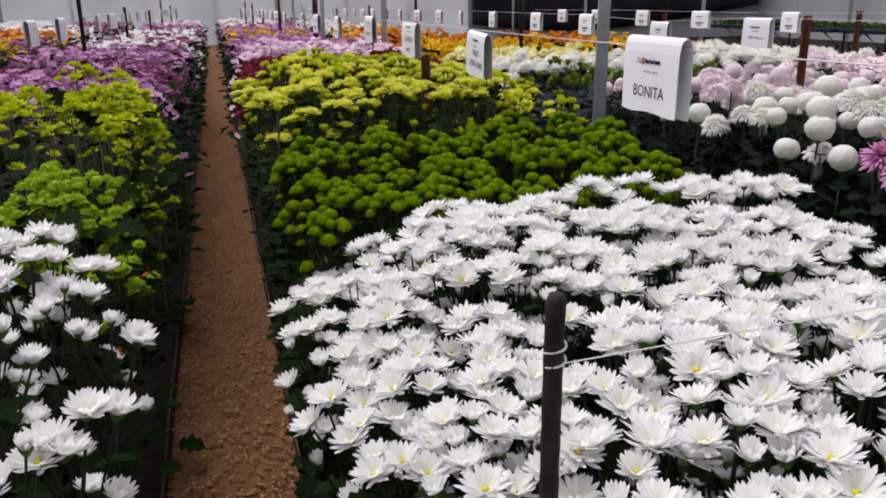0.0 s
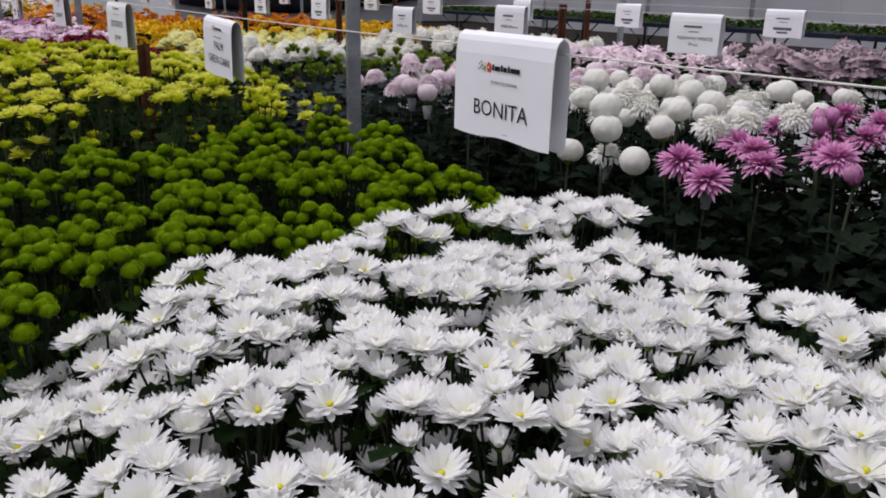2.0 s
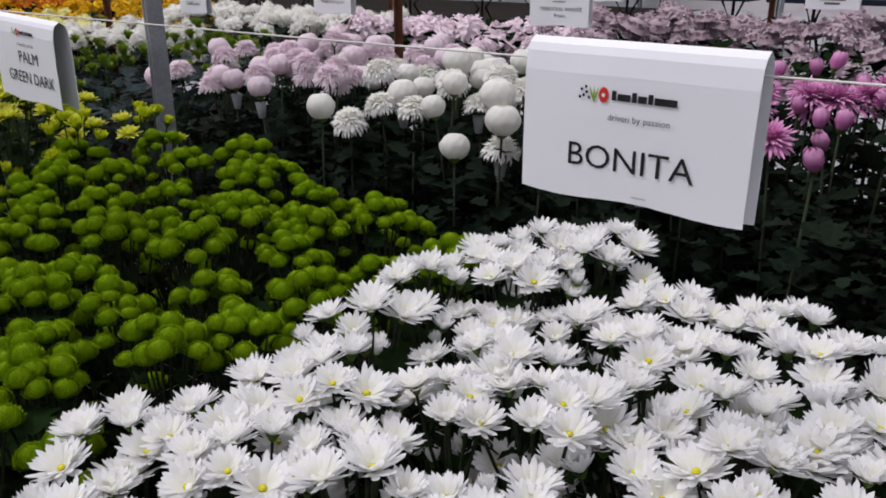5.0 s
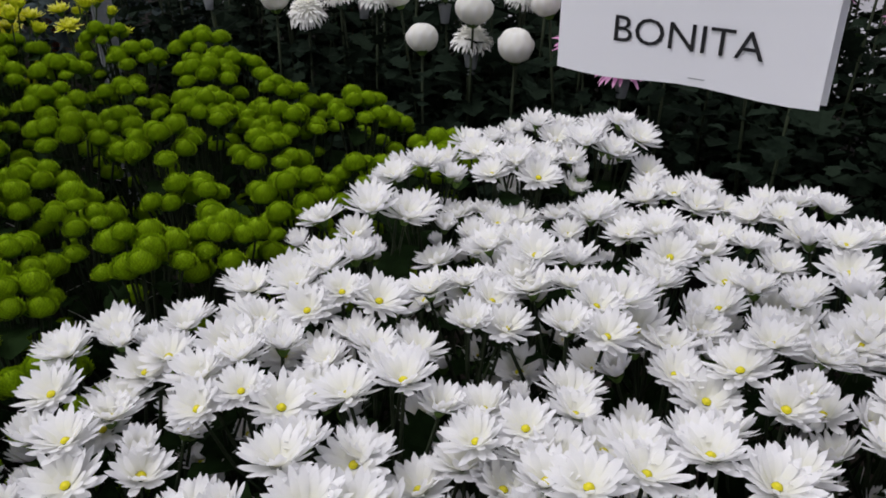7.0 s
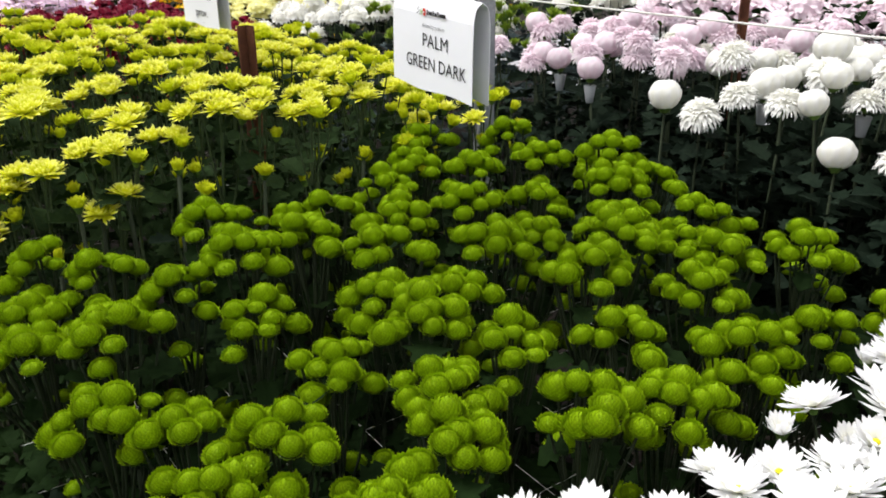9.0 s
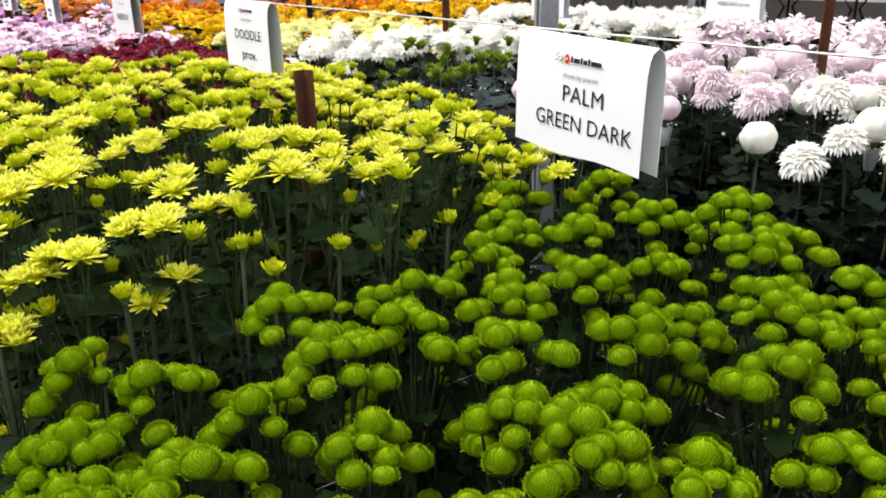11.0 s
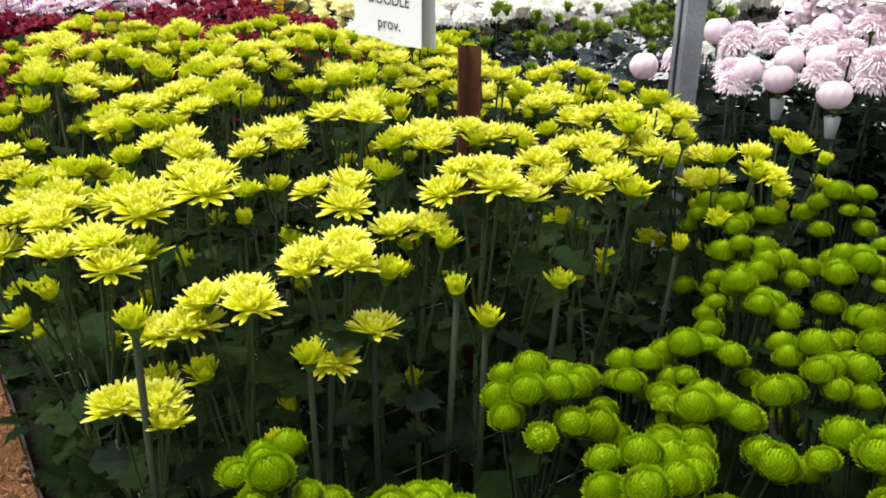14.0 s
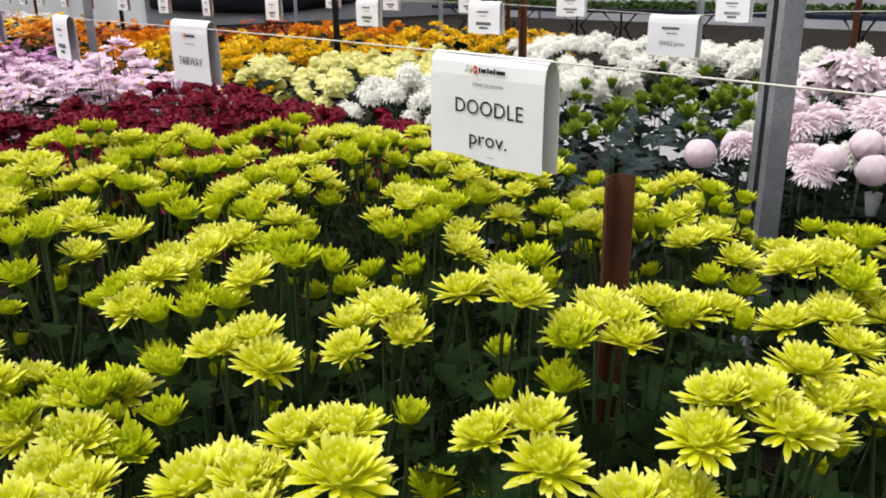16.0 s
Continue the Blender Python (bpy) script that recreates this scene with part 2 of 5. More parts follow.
def tube(points, radii, sides=5, slot=0):
    """A tapered tube along points."""
    v, f = [], []
    pts = [Vector(p) for p in points]
    for i, p in enumerate(pts):
        d = (pts[min(i + 1, len(pts) - 1)] - pts[max(i - 1, 0)]).normalized()
        side = d.orthogonal().normalized()
        up = d.cross(side)
        for k in range(sides):
            w = 2 * math.pi * k / sides
            v.append(p + radii[i] * (math.cos(w) * side + math.sin(w) * up))
    for i in range(len(pts) - 1):
        for k in range(sides):
            a, b = i * sides + k, i * sides + (k + 1) % sides
            f += [(a, b, b + sides), (a, b + sides, a + sides)]
    top = (len(pts) - 1) * sides
    for k in range(1, sides - 1):
        f.append((top, top + k, top + k + 1))
    return Shape(v, f, [slot] * len(f), [(0.5, 0.5, 0)] * len(v))


# ---- flowers ----
FULL = ((0.0, 0.45), (0.42, 0.95), (0.78, 0.85), (1.0, 0.0))
FRINGE = ((0.0, 0.6), (0.7, 1.0), (1.0, 0.28))
STAR = ((0.0, 0.5), (0.55, 1.0), (0.84, 0.74), (1.0, 0.06))
KITE = ((0.0, 0.4), (0.6, 1.0), (1.0, 0.0))


def petal(az, r0, z0, length, width, rise, bend, ring, rows=FULL, dish=0.18, twist=0.0):
    """One petal: starts at radius r0 and height z0, rises at rise degrees and bends by bend degrees to its tip."""
    v, f, a = [], [], []
    r, z, last = r0, z0, 0.0
    ca, sa = math.cos(az), math.sin(az)
    index = []
    for u, w in rows:
        ang = radians(rise + bend * (u + last) / 2)
        r += length * (u - last) * math.cos(ang)
        z += length * (u - last) * math.sin(ang)
        last = u
        half = width * w / 2
        if half < 1e-6:
            cols = ((0.0, 0.0),)
        elif dish and len(rows) > 3:
            cols = ((-half, 0.0), (0.0, -dish * width * w), (half, 0.0))
        else:
            cols = ((-half, 0.0), (half, 0.0))
        row = []
        tilt = twist * u
        nx, nz = -math.sin(ang), math.cos(ang)
        for s, d in cols:
            rr, zz = r + d * nx, z + d * nz + s * math.sin(tilt)
            row.append(len(v))
            v.append((ca * rr - sa * s, sa * rr + ca * s, zz))
            a.append((u, ring, 0))
        index.append(row)
    for lo, hi in zip(index, index[1:]):
        if len(hi) == 1:
            f += [(lo[k], lo[k + 1], hi[0]) for k in range(len(lo) - 1)]
        else:
            for k in range(len(lo) - 1):
                f += [(lo[k], lo[k + 1], hi[k + 1]), (lo[k], hi[k + 1], hi[k])]
    return Shape(v, f, [0] * len(f), a)


def dome(radius, height, z0, sides, rings, slot, ring=0.0, top=0.0):
    """A rounded cap, or with top below zero one that is dented in the middle."""
    v, f, a = [], [], []
    for i in range(rings):
        w = math.pi / 2 * i / rings
        for k in range(sides):
            q = 2 * math.pi * (k + 0.5 * (i % 2)) / sides
            v.append((radius * math.cos(w) * math.cos(q), radius * math.cos(w) * math.sin(q), z0 + height * math.sin(w)))
            a.append((i / rings, ring, 0))
    v.append((0, 0, z0 + height + top))
    a.append((1, ring, 0))
    for i in range(rings - 1):
        for k in range(sides):
            p, q = i * sides + k, i * sides + (k + 1) % sides
            f += [(p, q, q + sides), (p, q + sides, p + sides)]
    base = (rings - 1) * sides
    f += [(base + k, base + (k + 1) % sides, len(v) - 1) for k in range(sides)]
    return Shape(v, f, [slot] * len(f), a)


def calyx(radius, depth, slot, sides=6):
    v = [(radius * math.cos(2 * math.pi * k / sides), radius * math.sin(2 * math.pi * k / sides), 0.002) for k in range(sides)]
    v += [(0.35 * radius * math.cos(2 * math.pi * k / sides), 0.35 * radius * math.sin(2 * math.pi * k / sides), -depth) for k in range(sides)]
    f = []
    for k in range(sides):
        j = (k + 1) % sides
        f += [(k, k + sides, j + sides), (k, j + sides, j)]
    return Shape(v, f, [slot] * len(f), [(0.5, 0.5, 0)] * len(v))


def layered(layers, rows=FULL, jitter=1.0, eye=None, cup=0.009, dish=0.18, core=0.0):
    """A flower from layers of (count, start radius, start height, length, width, rise, bend). Slots: petal, eye, calyx."""
    got = []
    for i, (n, r0, z0, length, width, rise, bend) in enumerate(layers):
        ring = 1.0 - i / max(1, len(layers) - 1)
        off = rng.uniform(0, 6.28)
        for k in range(n):
            got.append(petal(off + 6.2832 * (k + rng.normal(0, 0.12 * jitter)) / n, r0, z0, length * rng.normal(1, 0.07 * jitter),
                             width * rng.normal(1, 0.06 * jitter), rise + rng.normal(0, 6 * jitter), bend + rng.normal(0, 8 * jitter), ring, rows, dish,
                             rng.normal(0, 0.25 * jitter)))
    if eye:
        got.append(dome(eye[0], eye[1], eye[2], 7, 2, 1, 0.5, -eye[1] * 0.45))
    if core:
        got.append(dome(core, core * 0.95, 0.01, 10, 3, 0, 0.3))
    if cup:
        got.append(calyx(cup, cup * 0.9, 2))
    return joined(got)


def white_star(openness):
    """A double white star with a small yellow eye. openness 0 (bud) to 1."""
    o = openness
    up = 62 * (1 - o)
    r = 0.97 * (0.5 + 0.5 * o)
    return layered([
        (19, 0.0035, 0.0, 0.0315 * r, 0.0084 * r, 13 + up, 18),
        (17, 0.0035, 0.002, 0.0295 * r, 0.008 * r, 31 + up * 0.9, 14),
        (13, 0.0052, 0.002, 0.0225 * r, 0.0072 * r, 46 + up * 0.6, 8)],
        eye=(0.0043, 0.0024, 0.0035), dish=0, rows=STAR)


def lime_double(openness):
    """A lime yellow decorative flower with pale tips; half-open ones are cups."""
    o = openness
    up = 74 * (1 - o)
    r = 1.0 * (0.57 + 0.43 * o)
    heart = dome(0.013 * r, 0.011 * r, 0.003, 12, 3, 0, 0.05, -0.006 * r)
    heart.a[:, 0] = 0.3
    petals = layered([
        (25, 0.006, 0.0, 0.0268 * r, 0.0063 * r, 9 + up, 4),
        (25, 0.006, 0.0015, 0.025 * r, 0.0062 * r, 23 + up * 0.95, 8),
        (24, 0.008 * r, 0.003, 0.0185 * r, 0.0056 * r, 40 + up * 0.6, 16),
        (18, 0.0075 * r, 0.007 * r, 0.0135 * r, 0.0052 * r, 55 + up * 0.3, 20),
        (11, 0.0055 * r, 0.009 * r, 0.0095 * r, 0.0046 * r, 74, 12)],
        rows=FRINGE, cup=0.01, dish=0, jitter=1.5)
    return joined([heart, petals])


def pompon(radius, flat, count):
    """A button of many small incurved petals over a dome with a dented top."""
    got = [dome(radius * 0.86, radius * flat * 0.82, 0.0, 10, 3, 0, 0.1, -radius * 0.16)]
    under = dome(radius * 0.84, -radius * 0.42, 0.0, 10, 2, 0, 0.1)
    under.f = under.f[:, ::-1]
    got.append(under)
    v, f, a = [], [], []
    for i in range(count):
        h = -0.3 + 1.3 * (i + 0.5) / count
        az = i * 2.39996
        lat = math.asin(max(-1, min(1, h)))
        n = Vector((math.cos(lat) * math.cos(az), math.cos(lat) * math.sin(az), math.sin(lat)))
        base = Vector((n.x * radius * 0.84, n.y * radius * 0.84, n.z * radius * (flat * 0.8 if n.z > 0 else 0.44)))
        side = Vector((-math.sin(az), math.cos(az), 0))
        rise = Vector((-math.sin(lat) * math.cos(az), -math.sin(lat) * math.sin(az), math.cos(lat)))
        size = radius * (0.36 - 0.1 * max(0, h)) * rng.normal(1, 0.15)
        tip = base + n * size * 0.72 + rise * size * 0.55 + side * size * rng.normal(0, 0.15)
        low = base - rise * size * 0.3
        b = len(v)
        v += [low + side * size * 0.5, low - side * size * 0.5, tip]
        a += [(0.0, 0.2, 0), (0.0, 0.2, 0), (1, 1, 0)]
        f.append((b, b + 2, b + 1))
    got.append(Shape(v, f, [0] * len(f), a))
    got.append(calyx(radius * 0.5, radius * 0.4, 2).moved(Matrix.Translation((0, 0, -radius * 0.22))))
    return joined(got)


def ball_bloom(radius, folds=9, turns=1.6):
    """A large bloom that is still closed: incurved petals wind over one another to a dent in the top."""
    v, f, a = [], [], []
    rings, sides = 14, 27
    for i in range(rings + 1):
        u = i / rings
        lat = math.pi * (u - 0.5)
        for k in range(sides):
            az = 2 * math.pi * k / sides
            wave = (folds * az / (2 * math.pi) + turns * u + 0.15 * math.sin(5 * u)) % 1.0
            ridge = (wave - 0.55) * 0.2 * math.cos(lat)
            rr = radius * (math.cos(lat) * (1 + 0.05 * math.sin(2 * az + folds)) + ridge * 0.8)
            dent = 0.3 * radius * max(0.0, (u - 0.82) / 0.18) ** 2
            v.append((rr * math.cos(az), rr * math.sin(az), radius * 0.84 + 0.94 * radius * math.sin(lat) - dent))
            a.append((wave, 0.25 + 0.5 * u, 0))
    for i in range(rings):
        for k in range(sides):
            p, q = i * sides + k, i * sides + (k + 1) % sides
            f += [(p, q, q + sides), (p, q + sides, p + sides)]
    body = Shape(v, f, [0] * len(f), a)
    return joined([body, calyx(radius * 0.5, radius * 0.3, 2)])


def mound(radius, rings, rows, wide, droop=1.0, cup=0.014):
    """A rounded bloom: rings of (degrees from the top, count, length) of petals that curve out and down over a core."""
    q = radius
    got = [dome(0.68 * q, 0.62 * q, 0.12 * q, 9, 3, 0, 0.3)]
    for i, (deg, n, length) in enumerate(rings):
        off, w = rng.uniform(0, 6.28), radians(deg)
        for k in range(n):
            got.append(petal(off + 6.2832 * (k + rng.normal(0, 0.2)) / n, 0.56 * q * math.sin(w), 0.14 * q + 0.56 * q * math.cos(w), length * q * rng.normal(1, 0.12), wide * q * rng.normal(1, 0.1),
                             56 - 0.72 * deg + rng.normal(0, 14), -70 * droop * (0.3 + deg / 90) + rng.normal(0, 14), deg / 90, rows, 0, rng.normal(0, 0.4)))
    if cup:
        got.append(calyx(cup, cup * 0.9, 2))
    return joined(got)


def spider_bloom(radius, droop=1.0):
    """A large open bloom: narrow petals, the outer ones hanging, the inner ones curving in."""
    return mound(radius, ((5, 12, 0.24), (17, 27, 0.27), (29, 38, 0.3), (41, 46, 0.32), (54, 52, 0.35), (67, 54, 0.38), (79, 50, 0.42), (91, 42, 0.47)), KITE, 0.105, droop)


def cup_bloom(radius):
    """A broad decorative bloom: the outer petals lie flat or hang, the inner ones stand."""
    q = radius
    return layered([
        (30, 0.008, 0.002, 0.96 * q, 0.155 * q, -2, -34),
        (30, 0.008, 0.007, 0.95 * q, 0.155 * q, 10, -28),
        (28, 0.008, 0.011, 0.86 * q, 0.15 * q, 23, -18),
        (26, 0.007, 0.014, 0.72 * q, 0.145 * q, 37, -4),
        (20, 0.006, 0.016, 0.56 * q, 0.13 * q, 54, 8),
        (9, 0.004, 0.016, 0.4 * q, 0.14 * q, 76, 10)],
        rows=STAR, cup=0.013, jitter=1.3, dish=0)


def tulip_bud(radius):
    return layered([
        (8, 0.3 * radius, 0.0, 2.3 * radius, 1.0 * radius, 50, 78),
        (7, 0.25 * radius, 0.002, 2.2 * radius, 0.9 * radius, 58, 62)],
        rows=FULL, cup=0.5 * radius, jitter=0.5)


POINT = ((0.0, 0.5), (0.62, 1.0), (1.0, 0.1))


def small_daisy(radius, n=9, lift=10):
    return layered([(n, 0.12 * radius, 0, 0.92 * radius, 0.5 * radius, lift, 8)], rows=KITE, cup=0, eye=(0.2 * radius, 0.12 * radius, 0.05 * radius))


def small_double(radius, lift=8, slim=0.42, n=9):
    """A flower for the middle distance."""
    return layered([
        (n, 0.1 * radius, 0, 0.92 * radius, slim * radius, lift, 6),
        (n - 2, 0.1 * radius, 0.06 * radius, 0.7 * radius, slim * radius, lift + 26, 14),
        (4, 0.05 * radius, 0.1 * radius, 0.45 * radius, 0.9 * slim * radius, lift + 50, 20)], rows=KITE, cup=0)


def small_pompon(radius, n=8):
    got = [dome(radius * 0.92, radius * 0.75, 0, 7, 2, 0, 0.5)]
    got.append(layered([(n, 0.35 * radius, -0.02 * radius, 0.72 * radius, 0.42 * radius, -6, 24),
                        (n - 1, 0.4 * radius, 0.3 * radius, 0.55 * radius, 0.36 * radius, 26, 10),
                        (4, 0.1 * radius, 0.6 * radius, 0.4 * radius, 0.34 * radius, 50, 10)], rows=KITE, cup=0))
    return joined(got)


def mop(radius):
    """A large shaggy bloom for the middle distance: a dome with two rings of narrow petals."""
    return mound(radius, ((10, 6, 0.3), (32, 11, 0.34), (54, 14, 0.38), (76, 15, 0.42)), KITE, 0.21, 1.2, 0)


def spot(radius):
    """A flower for the far beds: one ring over a low cap."""
    return joined([layered([(8, 0.12 * radius, 0, 0.9 * radius, 0.8 * radius, 8, 10)], rows=((0.0, 1.0), (1.0, 0.0)), cup=0, dish=0), dome(radius * 0.62, radius * 0.42, 0.02 * radius, 6, 1, 0, 0.3)])


# ---- leaves and stems ----
def leaf(length, width, droop, fold=0.25, fine=True):
    """A lobed leaf with a stalk, from the origin along x."""
    rim = ((0.16, 0.05), (0.28, 0.36), (0.40, 0.22), (0.56, 0.52), (0.66, 0.28), (0.84, 0.34), (1.0, 0.0)) if fine else (
        (0.14, 0.05), (0.55, 0.48), (1.0, 0.0))

    def place(x, y):
        ang = droop * x
        return (length * (x - 0.28 * ang * ang * x), width * y, -length * 0.5 * ang * x + fold * abs(y) * width)
    v, f, a = [], [], []
    for s in (1, -1):
        b = len(v)
        for x, y in rim:
            v.append(place(x, s * y))
            a.append((x, 0.5, 0))
        m = len(v)
        for x, y in rim[:-1]:
            v.append(place(x, 0))
            a.append((x, 0.2, 0))
        k = len(rim)
        for i in range(k - 1):
            nxt = m + i + 1 if i + 1 < k - 1 else b + k - 1
            tri = [(b + i, m + i, b + i + 1)]
            if nxt != b + k - 1:
                tri.append((m + i, nxt, b + i + 1))
            f += tri if s > 0 else [t[::-1] for t in tri]
    b = len(v)
    v += [(0, 0.0015, 0), (0, -0.0015, 0), place(0.17, 0)]
    a += [(0, 0, 0)] * 3
    f.append((b, b + 1, b + 2))
    return Shape(v, f, [0] * len(f), a)


LEAVES = [leaf(0.075 * s, 0.062 * s, d, fo) for s, d, fo in ((1.0, 0.5, 0.25), (0.85, 0.9, 0.1), (1.1, 0.2, 0.35), (0.7, 1.1, 0.3))]
ROUGH_LEAVES = [leaf(0.085 * s, 0.07 * s, d, fo, False) for s, d, fo in ((1.0, 0.5, 0.25), (0.85, 0.9, 0.1), (1.15, 0.2, 0.35))]


def leaf_at(x, y, z, az, pitch, size=1.0, rough=False, chance=0.0):
    pick = ROUGH_LEAVES if rough else LEAVES
    m = pose(x, y, z, rng.normal(0, 18), -pitch, math.degrees(az)) @ Matrix.Scale(size, 4)
    return pick[rng.integers(len(pick))].moved(m, chance)


def foliage(height, low, count, size, reach=0.012, rough=False):
    """Leaves round one upright stem between the heights low and height."""
    got = []
    for i in range(count):
        z = low + (height - low) * (i + rng.random()) / count
        az = i * 2.39996 + rng.normal(0, 0.3)
        got.append(leaf_at(reach * math.cos(az), reach * math.sin(az), z, az, rng.normal(18, 16), size * rng.uniform(0.75, 1.2), rough, rng.random()))
    return joined(got)


def spray(name, label, group, height, heads, spread_r, drop, flower_meshes, petal_label, leaf_mat, leaf_count, leaf_size, side=0, fork=0.22, stem_mat=None):
    """A plant with one stem that forks into several flowers. heads: how many; side: extra low flowers on short shoots."""
    root = thing(name, None, label, "flower", group)
    stems = [tube([(0, 0, 0), (0.004, 0, height * 0.4), (0, 0.003, height - fork)], [0.0042, 0.0038, 0.0032], 5)]
    spots = []
    for i in range(heads):
        rr = spread_r * math.sqrt((i + 0.5) / heads) * rng.uniform(0.85, 1.1)
        az = i * 2.39996 + rng.normal(0, 0.25)
        spots.append((rr * math.cos(az), rr * math.sin(az), height - drop * (rr / spread_r) ** 2 * rng.uniform(0.5, 1.5) - rng.random() * 0.25 * drop, i))
    for i in range(side):
        az = rng.uniform(0, 6.28)
        rr = spread_r * rng.uniform(0.8, 1.25)
        spots.append((rr * math.cos(az), rr * math.sin(az), height - drop - rng.uniform(0.04, 0.2), heads + i))
    for x, y, z, i in spots:
        z0 = max(height * 0.45, z - fork * rng.uniform(0.55, 1.0))
        stems.append(tube([(0, 0, z0), (x * 0.55, y * 0.55, z0 + 0.45 * (z - z0)), (x * 0.95, y * 0.95, z - 0.012), (x, y, z)], [0.0026, 0.0021, 0.0018, 0.0016], 4))
    part("stem", mesh_of("stem", joined(stems), [stem_mat or SHADED_STEM]), root, kind="stuff")
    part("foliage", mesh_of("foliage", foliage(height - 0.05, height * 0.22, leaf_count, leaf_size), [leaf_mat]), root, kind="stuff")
    for x, y, z, i in spots:
        me = flower_meshes(i, heads)
        lean = math.degrees(min(0.5, 4.2 * math.hypot(x, y)))
        m = Matrix.Translation((x, y, z)) @ Euler((0, radians(lean), 0)).to_matrix().to_4x4()
        m = Matrix.Translation((x, y, z)) @ pose(0, 0, 0, 0, 0, math.degrees(math.atan2(y, x))) @ pose(0, 0, 0, 0, lean + rng.normal(0, 5), 0) @ pose(0, 0, 0, 0, 0, rng.uniform(0, 360)) @ Matrix.Scale(rng.normal(1, 0.07), 4)
        part("flower", me, root, petal_label, m)
    return root


def planted(protos, x0, x1, y0, y1, step, top, edge=0.1, jitter=0.25, lean=9, seed=1, skip=0.0, ends=0.0):
    """Copies plants into a plot, in loose rows; those at the plot's rims lean out and stand lower. top: function of x, y giving a height scale."""
    r = random.Random(seed)
    nx, ny = max(1, round((x1 - x0) / step)), max(1, round((y1 - y0) / step))
    used = set()
    for j in range(ny):
        for i in range(nx):
            if r.random() < skip:
                continue
            x = x0 + (x1 - x0) * (i + 0.5 + (0.25 if j % 2 else -0.25)) / nx + r.gauss(0, jitter * step * 0.4)
            y = y0 + (y1 - y0) * (j + 0.5) / ny + r.gauss(0, jitter * step * 0.4)
            k = r.randrange(len(protos))
            tip = 0.0
            if x < x0 + edge:
                tip = -lean * (1 - (x - x0) / edge)
            if x > x1 - edge:
                tip = lean * (1 - (x1 - x) / edge)
            s = top(x, y) * r.gauss(1, 0.022)
            over = -ends * max(0.0, 1 - (y1 - y) / edge)
            m = pose(x, y, 0, over + r.gauss(0, 2.2), tip + r.gauss(0, 2.2), 0) @ pose(0, 0, 0, 0, 0, r.uniform(0, 360)) @ Matrix.Scale(s, 4)
            if k in used:
                copy_thing(protos[k], m)
            else:
                used.add(k)
                protos[k].matrix_basis = m
    for k, p in enumerate(protos):
        if k not in used:
            p.matrix_basis = pose(x0 + 0.2 + 0.1 * k, y0 + 0.2, 0)


def set_plants(protos, tall, spots, top, rim, lean=5, fill=None, gap=0.12, seed=1, inside=lambda x, y: True):
    """Plants at given spots, then more at random in the rectangle fill wherever they keep gap to all others. rim: the plot's x range; top: the height of the flowers; tall: the height of the plants, whose feet stand that much deeper in the soil."""
    r = random.Random(seed)
    spots = list(spots)
    if fill:
        x0, x1, y0, y1 = fill
        for _ in range(int(60 * (x1 - x0) * (y1 - y0) / gap ** 2)):
            x, y = r.uniform(x0, x1), r.uniform(y0, y1)
            if inside(x, y) and all((x - a) ** 2 + (y - b) ** 2 > gap * gap for a, b in spots):
                spots.append((x, y))
    for i, (x, y) in enumerate(spots):
        tip = lean * (max(0.0, 1 - (rim[1] - x) / 0.1) - max(0.0, 1 - (x - rim[0]) / 0.1))
        sink = top(x, y) + r.gauss(0, 0.009) - tall
        foot = 0.8 * math.tan(radians(tip))
        m = pose(x - foot, y, sink, r.gauss(0, 1.2), tip + r.gauss(0, 1.2), 0) @ pose(0, 0, 0, 0, 0, r.uniform(0, 360)) @ Matrix.Scale(r.gauss(1, 0.012), 4)
        if i < len(protos):
            protos[i].matrix_basis = m
        else:
            copy_thing(protos[r.randrange(len(protos))], m)


